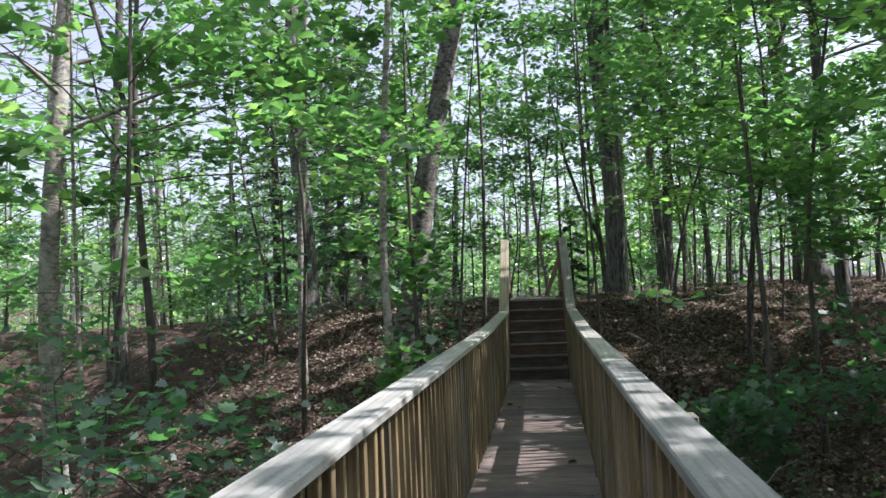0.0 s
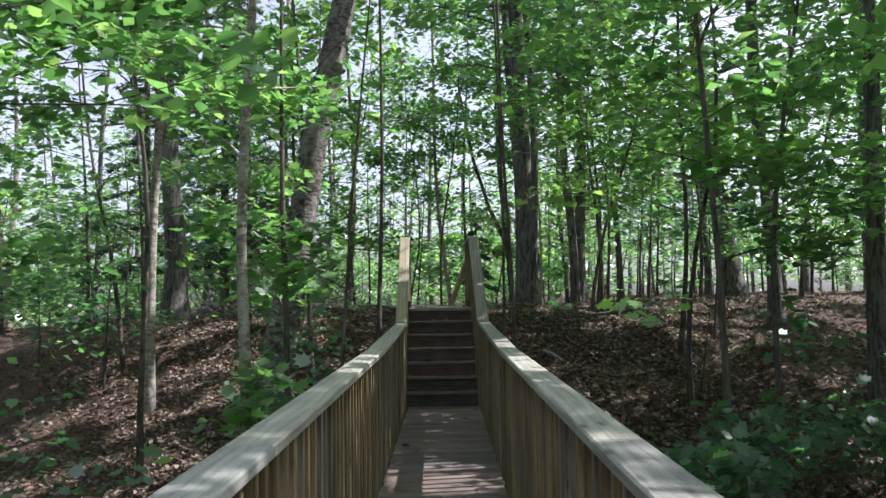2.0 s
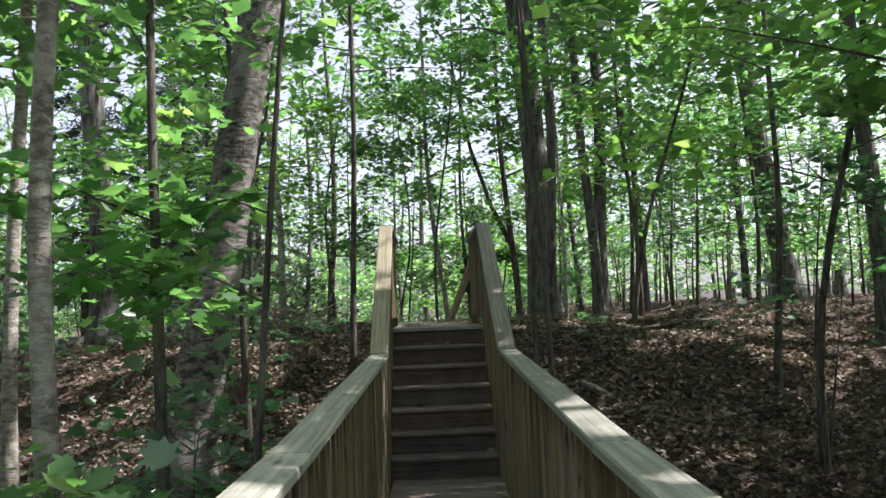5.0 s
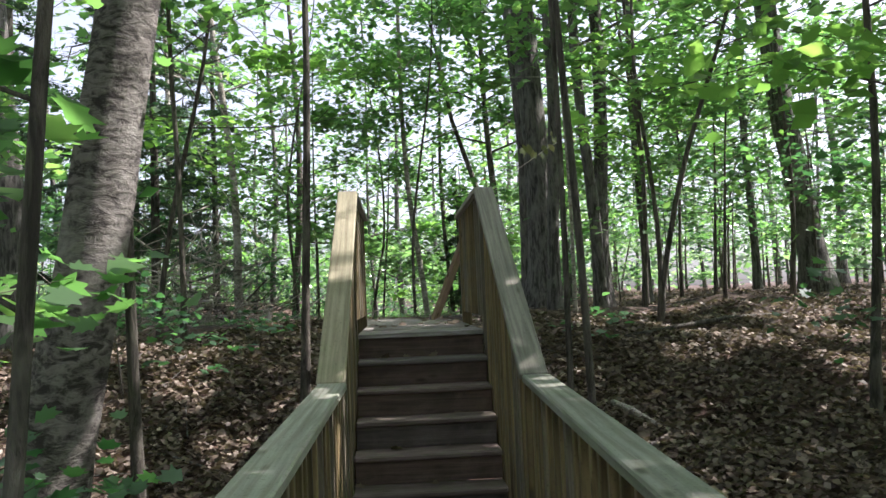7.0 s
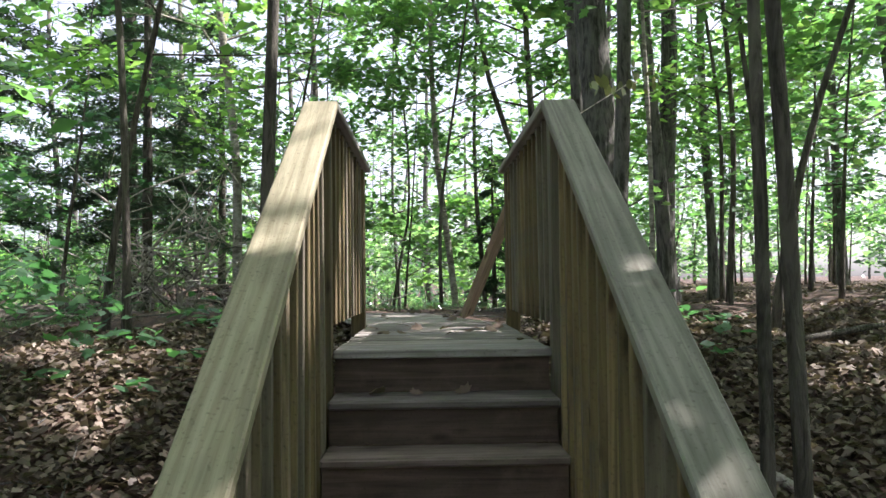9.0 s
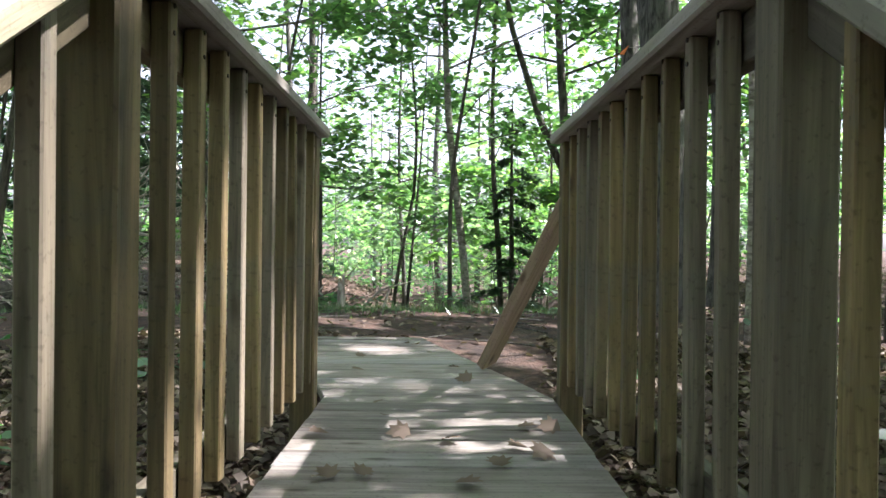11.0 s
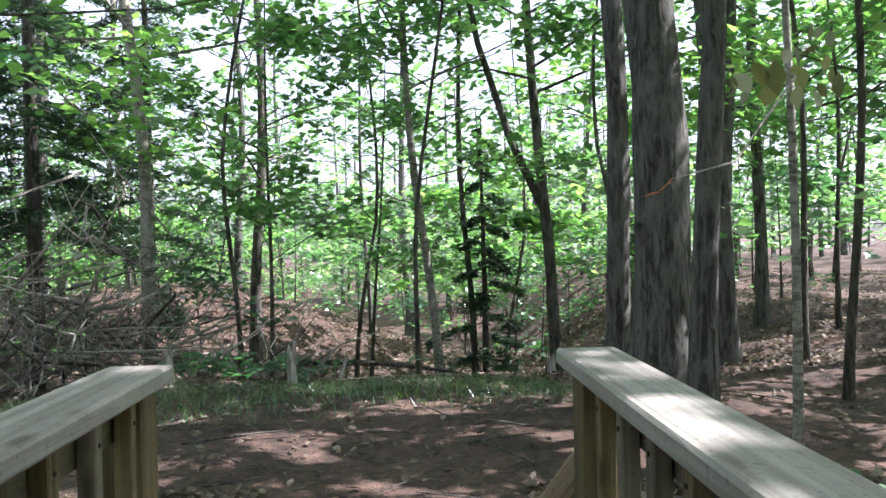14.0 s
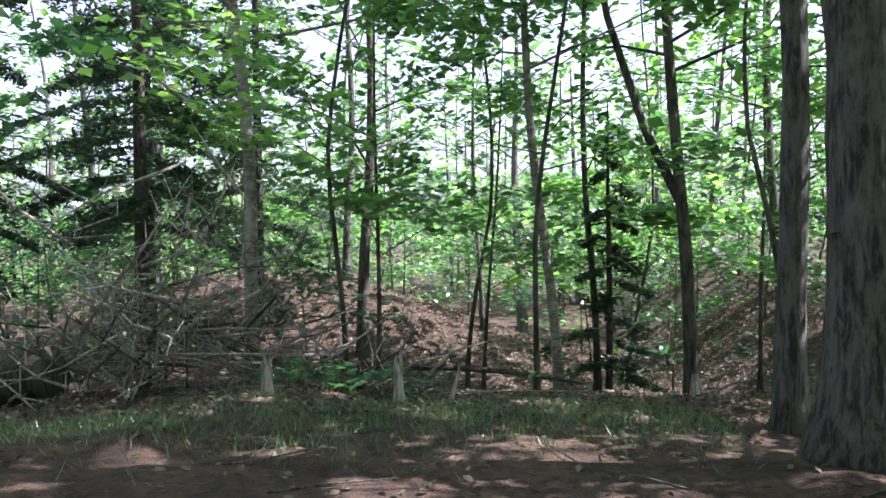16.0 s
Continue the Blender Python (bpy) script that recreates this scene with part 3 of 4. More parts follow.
# the trees that stand out along the walk, and some added for shade: x, y, height, radius, lean, first limb, bark
NEAR = [
    (-1.68, -3.3, 12, 0.058, (0.0, 0.0), 3.2, BARK_PALE, 0), (-3.95, 0.6, 14, 0.07, (0.01, 0.0), 3.8, BARK_PALE, 0),
    (-2.24, 0.1, 17, 0.20, (0.205, 0.03), 6.5, BARK_SCALY, 0), (-5.75, 7.2, 20, 0.24, (0.0, 0.0), 5.5, BARK, 0),
    (-1.70, 0.30, 8, 0.038, (-0.045, 0.0), 2.9, BARK_DARK, 0),
    (0.80, -0.04, 10, 0.02, (0.0, 0.0), 3.9, BARK_DARK, 0), (0.965, 0.08, 11, 0.026, (-0.01, 0.0), 4.2, BARK_DARK, 0),
    (-0.95, 2.1, 10, 0.040, (0.02, 0.0), 3.6, BARK_DARK, 0), (2.06, 7.3, 21, 0.22, (0.01, 0.0), 6.5, BARK, 0),
    (2.06, 6.5, 17, 0.09, (0.008, 0.0), 6.0, BARK, 0), (2.02, 8.45, 18, 0.11, (-0.01, 0.0), 5.5, BARK, 0),
    (3.6, 9.8, 17, 0.12, (-0.01, 0.0), 5.0, BARK, 0), (2.05, 5.2, 7, 0.026, (0.015, 0.0), 2.9, BARK_PALE, 0),
    (3.91, 10.7, 19, 0.16, (-0.02, 0.0), 5.0, BARK, 0), (7.5, 9.3, 20, 0.25, (-0.10, 0.0), 5.5, BARK, 0),
    (0.55, 13.3, 15, 0.075, (-0.055, 0.0), 4.6, BARK_PALE, 0), (2.4, 13.5, 13, 0.10, (-0.03, 0.0), 4.6, BARK_DARK, 2.8),
    (-4.2, 21.0, 14, 0.10, (0.0, 0.0), 3.0, BARK, 0), (-6.4, -2.5, 18, 0.15, (0.01, 0.0), 5.0, BARK_PALE, 0),
    (-6.1, -0.4, 12, 0.07, (0.01, 0.0), 4.5, BARK_DARK, 5.0), (-8.0, 2.1, 15, 0.12, (0.0, 0.0), 4.5, BARK, 0), (-4.9, -4.3, 8, 0.032, (0.0, 0.0), 3.0, BARK_PALE, 0),
    (-3.5, 12.3, 15, 0.10, (-0.06, 0.0), 4.6, BARK_PALE, 0), (1.2, 14.6, 12, 0.06, (0.0, 0.0), 2.6, BARK_DARK, 0),
    (-2.6, 4.6, 11, 0.035, (0.0, 0.0), 3.2, BARK_DARK, 0), (-2.9, 16.5, 13, 0.11, (0.0, 0.0), 2.8, BARK_DARK, 0),
    (2.7, -2.6, 8, 0.04, (-0.02, 0.0), 2.5, BARK_DARK, 0),
    # eight added trees, mostly out of view, whose crowns shade bridge and right bank
    (4.6, -4.5, 16, 0.1, (-0.03, 0.0), 5.0, BARK, 0), (3.9, -8.3, 16, 0.1, (-0.04, 0.0), 5.5, BARK, 0), (5.2, -0.8, 17, 0.12, (0.0, 0.0), 5.0, BARK, 0), (5.7, 3.0, 17, 0.12, (0.0, 0.0), 5.2, BARK, 0),
    (8.6, 1.6, 17, 0.13, (0.0, 0.0), 4.5, BARK, 0), (7.6, -2.6, 17, 0.12, (0.0, 0.0), 4.5, BARK, 0), (10.2, -5.5, 17, 0.12, (0.0, 0.0), 4.5, BARK, 0), (9.8, 4.8, 17, 0.12, (0.0, 0.0), 4.5, BARK, 0),
    (5.6, 13.2, 16, 0.1, (0.0, 0.0), 3.0, BARK, 0), (4.6, 16.5, 15, 0.1, (0.0, 0.0), 2.6, BARK, 0), (8.4, 13.6, 16, 0.1, (0.0, 0.0), 3.0, BARK, 0),
    (-1.9, 12.6, 6.5, 0.035, (0.02, 0.0), 1.7, BARK_DARK, 0), (-0.6, 14.8, 6, 0.035, (0.05, 0.0), 1.6, BARK_DARK, 0), (3.6, 14.4, 6, 0.035, (0.0, 0.0), 1.4, BARK_DARK, 0),
]


def build_near_trees():
    for i, (x, y, h, r, lean, low, bark, fork) in enumerate(NEAR):
        big = h > 12
        # big trees on the right get denser sprays to block the sun
        tree(x, y, h, r, lean, low, 3.8 if big else 1.8, 20 if big else 15, (88 if x > 3.5 and y < 6 else 52) if big else 46, 0.185 if big else 0.15, LEAF, bark, KITE if big else MAPLE, split=True,
             label={BARK_PALE: "slender forest tree with pale mottled bark", BARK_SCALY: "large leaning tree with scaly sunlit bark",
                    BARK_DARK: "thin dark-stemmed forest tree"}.get(bark, "tall forest tree with furrowed grey-brown bark"), fork=fork, seed=i, crook=0.15 if r < 0.05 or abs(lean[0]) > 0.15 else 0.3)


build_near_trees()


def scatter(rng, n, xr, yr, gap, taken, bad):
    out = []
    for _ in range(n * 30):
        if len(out) >= n:
            break
        x, y = rng.uniform(*xr), rng.uniform(*yr)
        if bad(x, y) or any((x - a) ** 2 + (y - b) ** 2 < gap * gap for a, b in taken):
            continue
        taken.append((x, y))
        out.append((x, y))
    return out


TAKEN = [(t[0], t[1]) for t in NEAR]


def on_way(x, y):
    if (-10 < x < -3.2 and 9.5 < y < 18.5) or (-9 < x < 0 and -12 < y < -3.5):
        return True
    return (abs(x) < 2.6 and y < 8) or (abs(x) < 4.5 and 3 < y < 10.5) or (abs(x) < 1.6 and y < 11)


def build_woods():
    rng = np.random.default_rng(11)
    spots = scatter(rng, 23, (-17, 17), (-12, 26), 2.7, TAKEN, lambda x, y: on_way(x, y) or abs(x) < 3.4)
    for i, (x, y) in enumerate(spots):
        r = float(rng.choice([0.06, 0.08, 0.12, 0.18]))
        tree(x, y, rng.uniform(13, 20), r, tuple(rng.normal(0, 0.03, 2)), rng.uniform(2.5, 4.5), 3.8, 18, 54, 0.20, LEAF, BARK if i % 3 else BARK_PALE, seed=100 + i)
    spots = scatter(rng, 20, (-32, 32), (15, 46), 3.2, TAKEN, lambda x, y: on_way(x, y) or abs(x) > 10 + 0.55 * (y + 12))
    for i, (x, y) in enumerate(spots):
        r = float(rng.choice([0.06, 0.10, 0.17]))
        tree(x, y, rng.uniform(10, 18), r, tuple(rng.normal(0, 0.04, 2)), rng.uniform(1.0, 3.0), 3.8, 20, 42, 0.28, LEAF_FAR_LIT, BARK if i % 3 else BARK_DARK, seed=200 + i)
    spots = scatter(rng, 14, (-14, 14), (-30, -9), 3.5, TAKEN, lambda x, y: abs(x) < 2.5)
    for i, (x, y) in enumerate(spots):
        tree(x, y, rng.uniform(14, 20), 0.13, (0, 0), 4.0, 3.8, 14, 30, 0.24, LEAF, BARK, seed=300 + i)


build_woods()


SAPLING = "young understory sapling with level sprays of maple leaves"


def build_saplings():
    rng = np.random.default_rng(23)
    # low sprays down in the gully, close beside the bridge
    for i, (x, y, h) in enumerate([(-2.0, -8.8, 2.2), (-2.9, -7.6, 2.6), (-3.6, -9.3, 2.4), (-2.3, -6.2, 2.0), (-4.4, -6.6, 2.8), (-3.3, -5.0, 2.2), (-5.6, -8.2, 3.0),
                                   (1.9, -8.2, 1.5), (2.4, -6.9, 1.7), (1.7, -5.0, 1.2), (3.2, -8.0, 1.6), (2.2, -5.6, 1.2), (1.7, -3.9, 1.1), (-1.6, -1.9, 1.5), (-1.3, -2.6, 1.2),
                                   (-2.6, 2.6, 0.7), (-3.1, 3.4, 0.8), (3.4, 0.2, 1.5)]):
        tree(x, y, h, 0.006 + 0.004 * h, tuple(rng.normal(0, 0.06, 2)), 0.55 * h, 0.5 + 0.3 * h, 9, 15, 0.10, LEAF_SHADED, BARK_DARK, MAPLE, True, SAPLING, "understory saplings", "sapling", seed=500 + i, category="sapling")
    spots = scatter(rng, 62, (-13, 13), (-9, 22), 1.5, TAKEN, lambda x, y: on_way(x, y) or abs(x) < 3.0)
    for i, (x, y) in enumerate(spots):
        near = abs(x) < 5.5 and y < 13
        h = rng.uniform(2.0, 6.5)
        tree(x, y, h, 0.008 + 0.005 * h, tuple(rng.normal(0, 0.05, 2)), 0.3 * h * rng.uniform(0.6, 1.3), 0.5 + 0.3 * h, 12, 28, 0.14, LEAF_SHADED if i % 2 else LEAF, BARK_DARK,
             MAPLE if near else KITE, near, SAPLING, "understory saplings", "sapling", seed=400 + i, category="sapling")
    # leaves coloured as if sunlit, on thin stems that reach up beside the right railing
    for i, (x, y, h) in enumerate([(1.02, -5.35, 2.78), (1.3, -6.5, 2.0)]):
        tree(x, y, h, 0.009, (0.0, 0.0), 0.93 * h, 0.26, 4, 3, 0.13, LEAF_SUNLIT, BARK_DARK, MAPLE, True, "thin-stemmed maple seedling with a few bright leaves beside the railing", "understory saplings", "sapling", seed=560 + i, category="sapling", crook=0.08)
    # leafy thicket in the gully, its shade put into the dark leaf colour
    for i, (x, y, h) in enumerate([(1.7, -6.2, 1.7), (2.3, -5.2, 1.8), (1.6, -4.4, 1.5), (2.9, -4.4, 1.7), (2.2, -3.4, 1.3), (3.1, -5.8, 1.9), (2.8, -7.2, 1.8), (3.6, -3.4, 1.3), (3.9, -6.6, 2.0)]):
        tree(x, y, h, 0.012, tuple(rng.normal(0, 0.06, 2)), 0.55 * h, 0.95, 11, 20, 0.12, LEAF_SHADED, BARK_DARK, MAPLE, True, SAPLING, "understory saplings", "sapling", seed=580 + i, category="sapling")
    # young maples whose broad leaves hang close beside the railing
    for i, (x, y, h, r, lean, low, sp) in enumerate([(-1.12, -2.8, 6.0, 0.026, (0.10, 0.0), 2.3, 1.3), (-1.5, -2.55, 7.0, 0.04, (0.0, 0.0), 2.0, 1.3), (-1.55, -3.6, 1.9, 0.012, (0.0, 0.0), 1.1, 0.4)]):
        tree(x, y, h, r, lean, low, sp, 17, 38 if h > 3 else 5, 0.155, LEAF, BARK_DARK, MAPLE, False, "young maple with broad drooping leaves beside the footbridge", "understory saplings", "young_maple", seed=570 + i, category="tree", crook=0.12)
    # leafy young maples that fill the middle storey
    leafy = [(-2.3, 12.4, 9, 2.6, 3.0), (0.2, 12.2, 9, 2.8, 2.8), (-0.9, 15.5, 10, 2.2, 3.2), (3.0, 11.4, 9, 2.4, 2.6), (4.4, 9.6, 9, 2.6, 2.6), (5.9, 7.2, 9, 2.6, 2.6), (3.7, 7.6, 9, 2.4, 2.4), (3.4, 5.9, 8, 2.8, 2.2), (7.6, 6.0, 9, 2.4, 2.8), (1.9, 16.5, 9, 1.6, 2.8),
             (-3.4, -1.2, 8, 4.0, 2.2), (-5.0, 2.4, 8, 2.4, 2.6), (-3.2, 5.6, 8, 2.6, 2.4), (3.6, 1.6, 9, 3.2, 2.6), (3.4, -2.2, 8, 3.2, 2.4), (4.8, -6.2, 8, 3.0, 2.6), (-4.2, -5.6, 8, 4.0, 2.4), (-6.6, -5.0, 8, 3.2, 2.6), (2.9, 4.6, 8, 3.2, 2.2)]
    TAKEN.extend((t[0], t[1]) for t in leafy)
    leafy += [(x, y, rng.uniform(6, 10.5), rng.uniform(1.3, 2.6), rng.uniform(2.0, 3.0)) for x, y in scatter(rng, 58, (-15, 15), (-4, 30), 1.7, TAKEN, lambda x, y: on_way(x, y) or abs(x) < 2.8 or abs(x) > 7 + 0.55 * (y + 12) or (-6.5 < x < 1.2 and 13 < y < 22))]
    for i, (x, y, h, low, sp) in enumerate(leafy):
        near = y < 13 and abs(x) < 6
        tree(x, y, h, 0.014 + 0.0028 * h, tuple(rng.normal(0, 0.08, 2)), low, sp, 15, 46 if near else 40, 0.17 if near else 0.21, LEAF if i % 3 else LEAF_MID, BARK_DARK, KITE, False,
             "young maple with tiers of level leafy sprays", "middle storey maples", "young_maple", seed=800 + i, category="tree", crook=0.8)
    # undergrowth in the dip and on the hillside
    spots = scatter(rng, 20, (-12, 7), (14, 25), 1.3, TAKEN, lambda x, y: -6.5 < x < 1.2 and y < 22)
    for i, (x, y) in enumerate(spots):
        h = rng.uniform(1.6, 4.5)
        tree(x, y, h, 0.02, tuple(rng.normal(0, 0.06, 2)), 0.3, 0.6 + 0.3 * h, 12, 24, 0.15, LEAF_SHADED if i % 3 else LEAF, BARK_DARK, KITE, False, SAPLING, "understory saplings", "sapling", seed=700 + i, category="sapling")
    spots = scatter(rng, 30, (-30, 30), (17, 44), 2.2, TAKEN, lambda x, y: abs(x) > 10 + 0.55 * (y + 12))
    for i, (x, y) in enumerate(spots):
        h = rng.uniform(3, 7)
        tree(x, y, h, 0.03, tuple(rng.normal(0, 0.05, 2)), 0.4, 2.4, 14, 32, 0.22, LEAF_FAR_LIT, BARK_DARK, KITE, False, "bushy young tree in full leaf in the far woods", "far young trees", "young_tree", seed=600 + i)


build_saplings()


def build_distance():
    """Woods too far off to count: trunks and masses of leaves all round."""
    rng = np.random.default_rng(5)
    g = Geo()
    cs = []
    for _ in range(420):
        a = rng.uniform(0, 2 * math.pi)
        d = rng.uniform(36, 80)
        x, y = d * math.sin(a), d * math.cos(a)
        z = float(height(x, y))
        h = rng.uniform(5, 12)
        r = rng.uniform(0.08, 0.22)
        lx, ly = rng.normal(0, 0.03, 2)
        g.tube([(x, y, z - 0.3), (x + lx * h / 2, y + ly * h / 2, z + h / 2), (x + lx * h, y + ly * h, z + h)], [r, r * 0.7, r * 0.2], 6, cap=False)
        for _k in range(6):
            q = np.array((x, y, z)) + (rng.normal(0, 2.6), rng.normal(0, 2.6), h * rng.uniform(0.04, 1.0))
            cs.append(q + rng.normal(0, 1, (24, 3)) * (1.0, 1.0, 0.4))
    tagged(new("distant_trunks", g.mesh("distant_trunks", BARK)), "trunks of the distant woods", "woods", kind="stuff")
    c = np.concatenate(cs)
    tagged(new("distant_foliage", polygons("distant_foliage", leaf_verts(rng, c, 0.5, 0.6, KITE), 4, LEAF_FAR_LIT)), "sunlit foliage of the distant woods", "woods", kind="stuff")


build_distance()


# ---------------------------------------------------------------- forest floor
def build_litter():
    rng = np.random.default_rng(7)
    n = 130000
    x = rng.normal(0, 5.5, n)
    y = rng.uniform(-10, 25, n)
    bare = (np.abs(x) < 5.5) & (y > 4.6) & (y < 8.8) & (rng.uniform(0, 1, n) < 0.9)
    x, y = x[~bare], y[~bare]
    keep = ~((np.abs(x) < 0.55) & (y > -15) & (y < 5.2))
    x, y = x[keep], y[keep]
    c = np.stack([x, y, height(x, y) + rng.uniform(0.005, 0.035, len(x))], 1)
    # a thicker cover on the banks beside the steps
    m = 70000
    bx = np.where(rng.uniform(0, 1, m) < 0.6, 0.7 + np.abs(rng.normal(0, 2.6, m)), -0.7 - np.abs(rng.normal(0, 2.2, m)))
    by = rng.uniform(-5, 5.5, m)
    top = np.stack([bx, by, height(bx, by) + rng.uniform(0.01, 0.045, m)], 1)
    tagged(new("bank_leaves", polygons("bank_leaves", leaf_verts(rng, top, 0.07, 0.6, KITE), 4, LITTER)), "crisp tan and brown leaves lying thick on the banks", "leaf litter", kind="stuff")
    tagged(new("fallen_leaves", polygons("fallen_leaves", leaf_verts(rng, c, 0.062, 0.45, OVAL), 6, LITTER)), "dry brown fallen leaves covering the forest floor", "leaf litter", kind="stuff")
    g = Geo()
    for _ in range(700):
        px, py = rng.normal(0, 5), rng.uniform(-8, 18)
        if abs(px) < 0.75 and py < 5.4:
            continue
        a, ln = rng.uniform(0, 3.14), rng.uniform(0.15, 0.8)
        q = [(px + math.cos(a) * ln * s + rng.normal(0, 0.02), py + math.sin(a) * ln * s + rng.normal(0, 0.02)) for s in (0, 0.5, 1)]
        r = rng.uniform(0.003, 0.009)
        g.tube([(u, v, float(height(u, v)) + 0.02 + r) for u, v in q], [r, r * 0.8, r * 0.4], 4, cap=False)
    tagged(new("fallen_twigs", g.mesh("fallen_twigs", BARK)), "scattered dry twigs lying among the leaves", "twigs", kind="stuff")


build_litter()


def build_grass():
    rng = np.random.default_rng(9)
    n = 9000
    x = rng.uniform(-7, 1.6, n)
    y = 8.9 + 0.1 * x + rng.normal(0, 0.7, n)
    z = height(x, y)
    a = rng.uniform(0, 6.28, n)
    h = rng.uniform(0.03, 0.13, n)
    w = 0.005
    dx, dy = np.cos(a), np.sin(a)
    lx, ly = rng.normal(0, 0.05, n), rng.normal(0, 0.05, n)
    v = np.stack([np.stack([x - w * dx, y - w * dy, z], 1), np.stack([x + w * dx, y + w * dy, z], 1), np.stack([x + lx, y + ly, z + h], 1)], 1)
    tagged(new("grass", polygons("grass", v.reshape(-1, 3), 3, GRASS)), "thin strip of green grass beside the path", "grass", kind="stuff")


build_grass()


# ---------------------------------------------------------------- dead wood and conifers beyond the landing
def hemlock(x, y, h, r, low, spread, seed):
    """A conifer: a straight trunk, drooping whorled limbs and fine dark needles."""
    rng = np.random.default_rng(seed)
    z0 = float(height(x, y))
    root = thing("conifer", "dark conifer with drooping half-bare limbs" if h > 6 else "small dark young conifer", "tree", "conifers", (x, y, z0))
    g = Geo()
    g.tube([(0, 0, -0.2), (0.02, 0, h * 0.3), (0, 0.03, h * 0.7), (0, 0, h)], [r * 1.2, r, r * 0.6, 0.01], 9, 0.1)
    child("trunk", g.mesh("trunk", BARK_DARK), root)
    cs = []
    nlimb = int((h - low) * 5.5)
    for k in range(nlimb):
        u = k / nlimb
        z = low + (h - low) * u
        a = k * 2.4 + rng.uniform(-0.4, 0.4)
        ln = spread * (1 - 0.85 * u) * rng.uniform(0.6, 1.1)
        d = np.array((math.cos(a), math.sin(a), 0))
        way = [np.array((0, 0, z)) + d * ln * s + (0, 0, -0.32 * ln * s * s) for s in (0, 0.35, 0.7, 1)]
        b = Geo()
        b.tube(way, [0.016, 0.012, 0.008, 0.003], 4, cap=False)
        child("limb", b.mesh("limb", DEAD if rng.uniform() < 0.4 else BARK_DARK), root)
        m = int(300 * ln)
        s = rng.uniform(0.2, 1, m)
        side = rng.normal(0, 0.13 * ln + 0.05, m)
        c = np.array((0, 0, z)) + d * (ln * s)[:, None] + np.outer(side, (-d[1], d[0], 0))
        c[:, 2] += -0.32 * ln * s * s - rng.uniform(0, 0.12, m)
        cs.append(c)
    c = np.concatenate(cs)
    thin = np.array([(0, -0.5), (0.14, 0), (0, 0.5), (-0.14, 0)])
    child("crown", polygons("crown", leaf_verts(rng, c, 0.17, 0.5, thin, 0.6), 4, NEEDLE), root, "fine dark green needles")


hemlock(-7.2, 16.8, 14, 0.14, 2.6, 2.8, 1)
hemlock(-8.3, 12.4, 12, 0.12, 2.2, 2.2, 2)
hemlock(-5.6, 13.4, 11, 0.10, 2.6, 2.3, 6)
hemlock(-5.2, 17.5, 10, 0.09, 2.0, 2.0, 3)
hemlock(1.35, 14.4, 4.6, 0.05, 0.4, 1.1, 4)


def stump(x, y, h, r, seed, lean=0.0):
    """A snapped sapling stump with a splintered, bleached top."""
    rng = np.random.default_rng(seed)
    z = float(height(x, y)) - 0.05
    ob = thing("stump", "broken pale stump with a splintered top beside the grass", "stump", "broken stumps", (x, y, z))
    g = Geo()
    g.tube([(0, 0, 0), (lean * h * 0.5, 0, h * 0.5), (lean * h, 0, h)], [r * 1.35, r, r * 0.85], 9, 0.25)
    child("stem", g.mesh("stem", DEAD, False), ob)
    for k in range(6):
        a = k * 1.05 + rng.uniform(0, 0.5)
        q = (lean * h + r * 0.55 * math.cos(a), r * 0.55 * math.sin(a), h - 0.02)
        g = Geo()
        g.tube([q, (q[0], q[1], h + rng.uniform(0.02, 0.14))], [r * 0.4, r * 0.06], 4)
        child("splinter", g.mesh("splinter", DEAD, False), ob)


stump(-1.2, 9.8, 0.46, 0.055, 1)
stump(-2.5, 9.75, 0.36, 0.06, 2)
stump(-0.72, 9.9, 0.34, 0.022, 3, 0.3)
stump(1.75, 10.4, 0.22, 0.05, 4)


def build_brush():
    rng = np.random.default_rng(31)
    pile = thing("brush_pile", "tangled heap of bleached dead branches", "brush pile", at=(-4.3, 11.6, float(height(-4.3, 11.6))))
    for k in range(430):
        px, py = rng.normal(0, 1.25), rng.normal(0, 0.7)
        base = np.array((px, py, float(height(px - 4.3, py + 11.6)) - float(height(-4.3, 11.6)) + abs(rng.normal(0, 1.1)) * math.exp(-px * px / 3.0)))
        a, el, ln = rng.uniform(0, 6.28), rng.normal(0.25, 0.4), rng.uniform(0.5, 1.7)
        d = np.array((math.cos(a) * math.cos(el), math.sin(a) * math.cos(el), math.sin(el)))
        r = rng.uniform(0.006, 0.026)
        g = Geo()
        mid = base + d * ln * 0.5 + rng.normal(0, 0.07, 3)
        end = base + d * ln + rng.normal(0, 0.1, 3)
        g.tube([base, mid, end], [r, r * 0.75, r * 0.25], 5, 0.1)
        e = mid + np.array((rng.normal(0, 0.2), rng.normal(0, 0.2), rng.uniform(0, 0.3)))
        g.tube([mid, e], [r * 0.5, r * 0.15], 4)
        child("dead_branch", g.mesh("dead_branch", DEAD if rng.uniform() < 0.88 else BARK_DARK), pile)


build_brush()


def log(name, pts, rad, mat, label):
    x, y, _ = pts[0]
    z = float(height(x, y))
    g = Geo()
    g.tube([(a - x, b - y, float(height(a, b)) - z + c) for a, b, c in pts], rad, 10, 0.2)
    ob = new(name, g.mesh(name, mat))
    ob.location = (x, y, z)
    tagged(ob, label, "log")


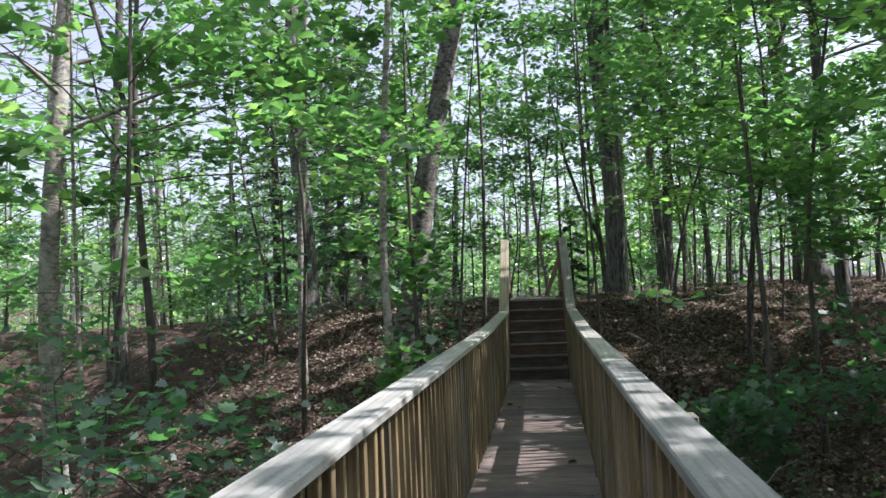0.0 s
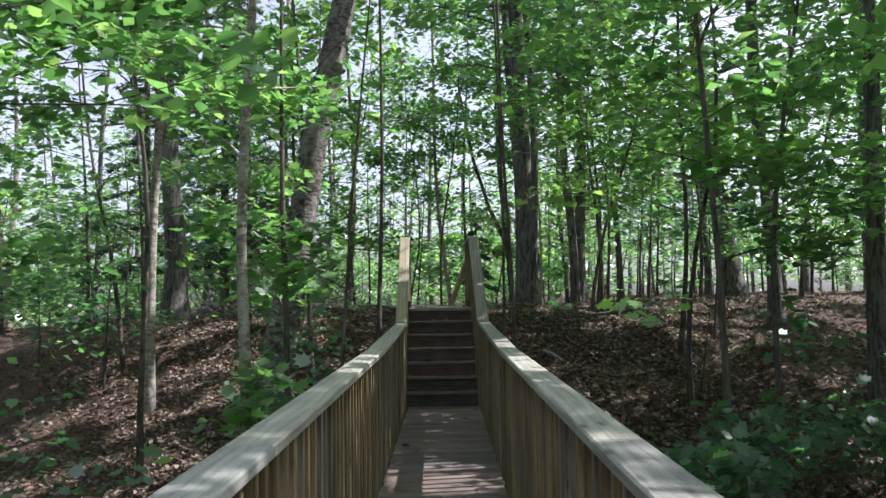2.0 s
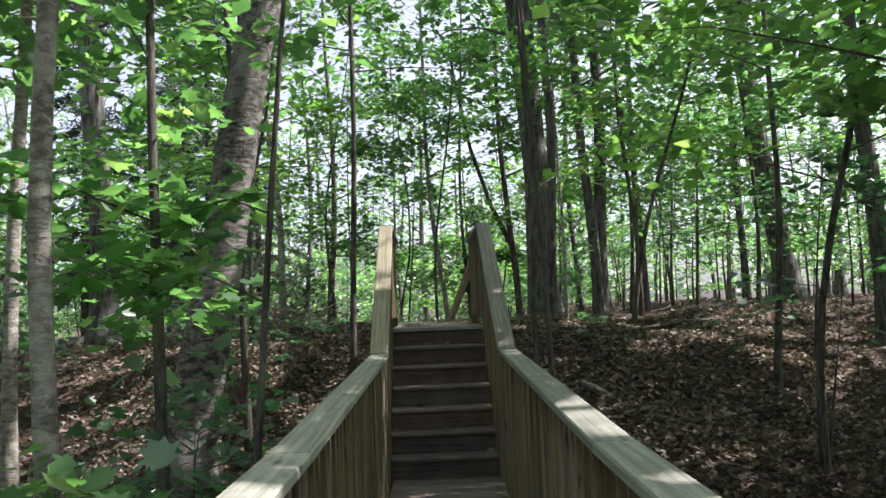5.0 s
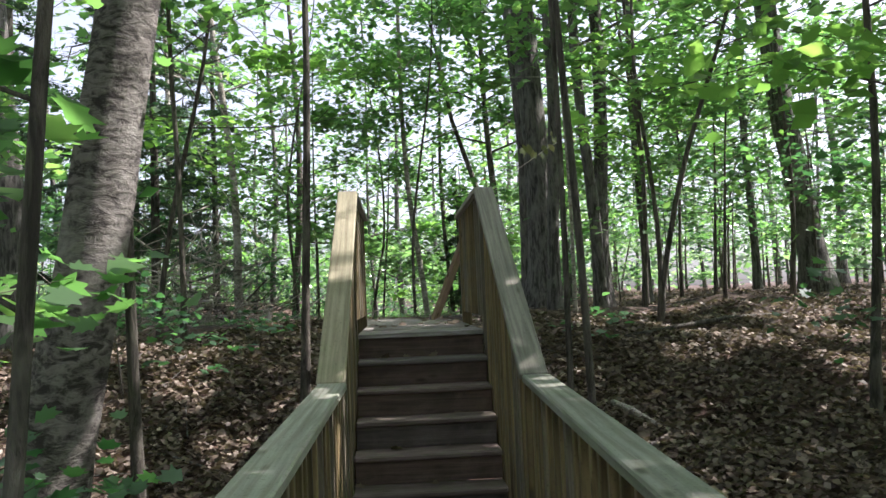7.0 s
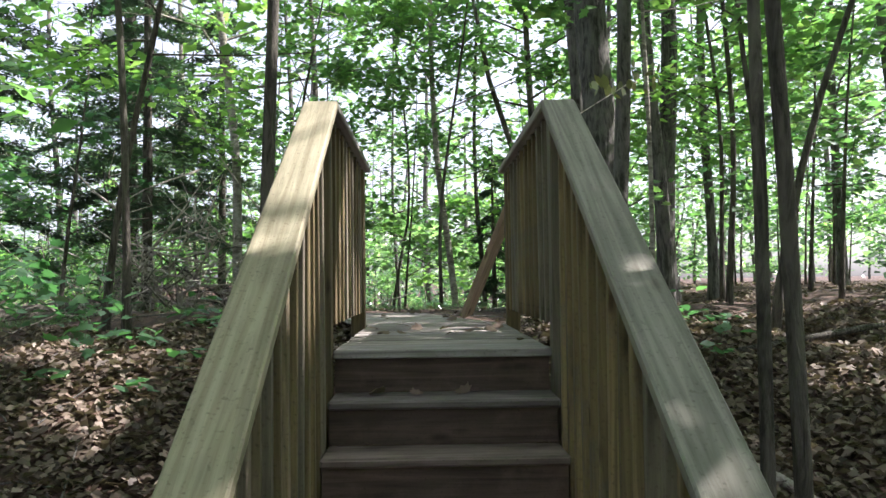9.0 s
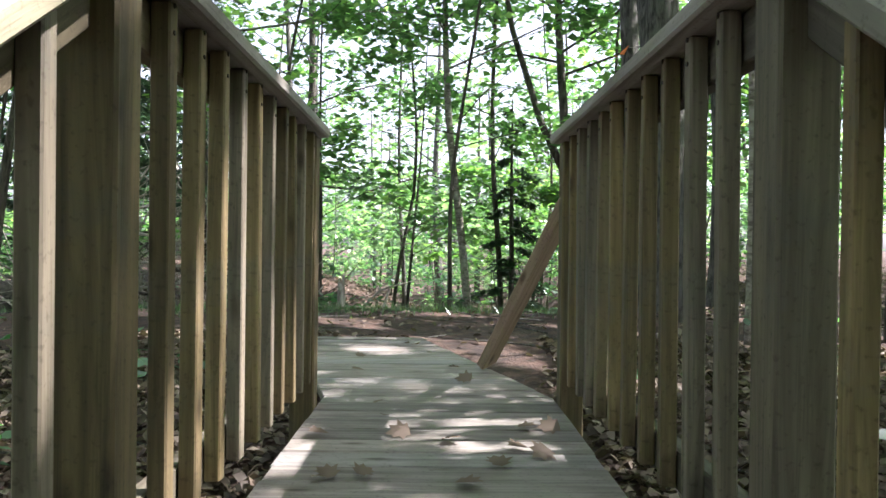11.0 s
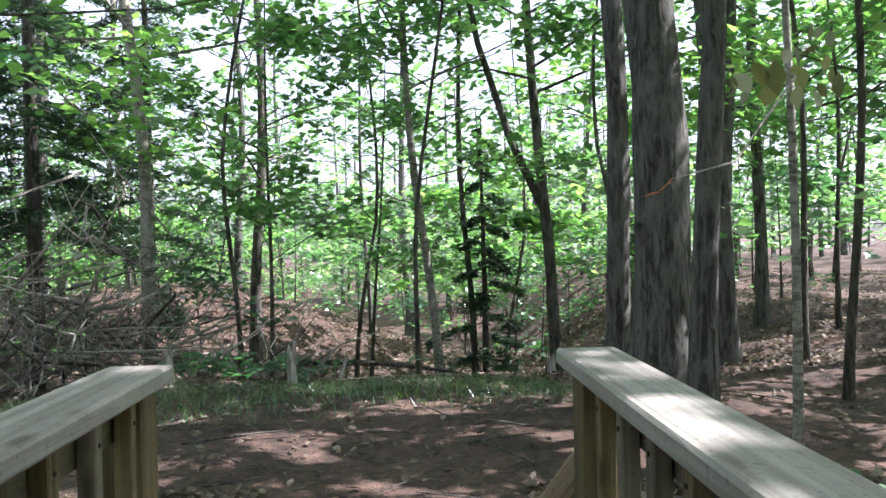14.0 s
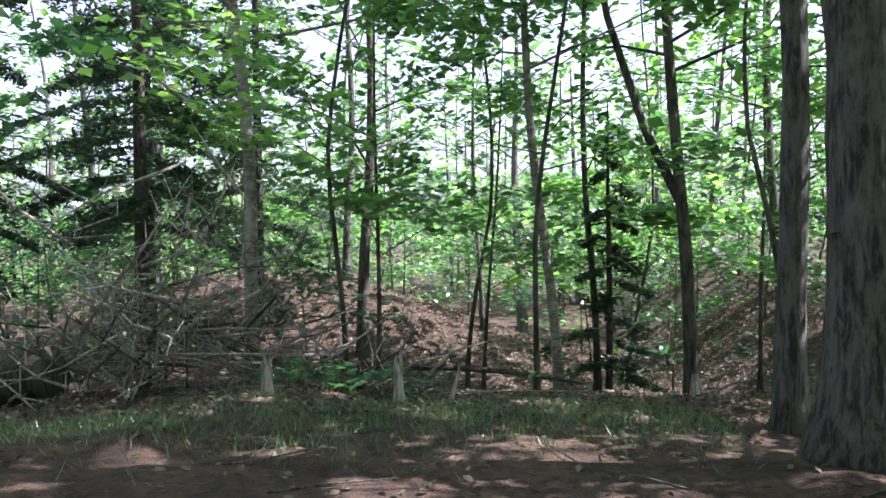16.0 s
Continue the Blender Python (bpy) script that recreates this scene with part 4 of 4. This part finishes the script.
log("fallen_log", [(-9.2, 10.7, 0.2), (-7.3, 10.9, 0.26), (-5.5, 11.0, 0.3)], [0.3, 0.34, 0.36], BARK_DARK, "dark rotting fallen log lying at the edge of the clearing")
log("fallen_tree", [(-1.5, 12.6, 0.26), (-0.9, 12.9, 0.34), (-0.1, 13.0, 0.33), (0.9, 13.3, 0.2)], [0.05, 0.045, 0.04, 0.02], BARK_DARK, "thin dark fallen trunk across the dip")
log("fallen_branch", [(1.62, 2.1, 0.03), (1.72, 1.9, 0.035), (1.86, 1.62, 0.03)], [0.028, 0.03, 0.014], DEAD, "bleached broken branch lying on the bank")
log("fallen_branch", [(2.2, 3.6, 0.03), (3.6, 4.3, 0.05), (5.2, 4.4, 0.03)], [0.03, 0.025, 0.01], BARK_DARK, "thin fallen branch on leaf litter")


def low_plants():
    rng = np.random.default_rng(41)
    k = 0
    for cx, cy, sx, sy, n in ((-1.95, 10.5, 0.6, 0.28, 44), (-1.9, 3.4, 0.7, 0.7, 16), (1.9, 4.2, 0.5, 0.6, 8), (-1.5, -2.6, 0.4, 0.5, 10)):
        for _ in range(n):
            x, y = rng.normal(cx, sx), rng.normal(cy, sy)
            if abs(x) < 0.8 and y < 5:
                continue
            z = float(height(x, y))
            ob = thing("seedling", "small green woodland plant with broad leaves", "plant", "woodland seedlings", (x, y, z))
            g = Geo()
            h = rng.uniform(0.1, 0.32)
            g.tube([(0, 0, -0.02), (0.01, 0, h)], [0.003, 0.002], 4)
            child("stem", g.mesh("stem", BARK_DARK), ob)
            c = np.array((0, 0, h)) + rng.normal(0, 1, (9, 3)) * (0.1, 0.1, 0.025)
            child("foliage", polygons("foliage", leaf_verts(rng, c, 0.11, 0.3, OVAL), 6, LEAF_SHADED), ob)
            k += 1


low_plants()


def wilted_branch():
    """A broken twig hanging beside the landing with limp yellow leaves and one rust-red leaf."""
    rng = np.random.default_rng(51)
    ob = thing("hanging_twig", "hanging broken twig with limp yellow leaves and one rust-red leaf", "twig", at=(1.93, 5.25, float(height(1.93, 5.25))))
    zz = -float(height(1.93, 5.25))
    g = Geo()
    g.tube([(0.03, 0, 3.4 + zz), (-0.3, -0.9, 3.15 + zz), (-0.85, -1.6, 2.75 + zz), (-1.15, -1.9, 2.68 + zz)], [0.008, 0.006, 0.004, 0.0015], 5)
    child("stem", g.mesh("stem", DEAD), ob)
    for c0, n in (((-0.55, -1.3, 3.05 + zz), 9), ((-0.2, -0.75, 3.2 + zz), 9), ((0.1, -0.4, 3.35 + zz), 8)):
        c = np.array(c0) + rng.normal(0, 1, (n, 3)) * (0.08, 0.08, 0.06)
        v = leaf_verts(rng, c, 0.10, 2.2, OVAL, 2.0)
        tagged(child("wilted_foliage", polygons("wilted_foliage", v, 6, WILTED), ob), kind="stuff")
    v = leaf_verts(rng, np.array([(-1.17, -1.92, 2.66 + zz), (-1.2, -1.9, 2.64 + zz)]), 0.07, 1.0, OVAL)
    child("red_leaf", polygons("red_leaf", v, 6, RUST), ob, "rust-red leaf")


wilted_branch()


def dropped_leaves():
    """Single leaves that lie on the deck, the steps and the landing."""
    rng = np.random.default_rng(61)
    shapes = [polygons("fallen_leaf", leaf_verts(rng, np.zeros((1, 3)), 0.075, 0.25, MAPLE), len(MAPLE), LITTER) for _ in range(5)]
    for k in range(64):
        if k < 26:
            x, y, z = rng.choice((-1, 1)) * rng.uniform(0.22, 0.43), rng.uniform(-11, -0.2), 0.004
            x += 0.021 * (y + 1.0)
        elif k < 42:
            n = int(rng.integers(1, 7))
            x, y, z = rng.uniform(-0.42, 0.42), (n - 0.45) * RUN + rng.uniform(-0.03, 0.04), n * RISE + 0.004
        else:
            y = rng.uniform(1.5, 4.9)
            x, z = rng.uniform(-0.42, 0.38 - max(0, y - 3.2) * 0.28), LAND_Z + 0.006
        ob = new("fallen_leaf", shapes[k % 5])
        ob.matrix_basis = pose(x, y, z + 0.008, 0, 0, rng.uniform(0, 360))
        tagged(ob, "dry brown leaf lying on the weathered boards", "leaf", "leaves on the boards")


dropped_leaves()
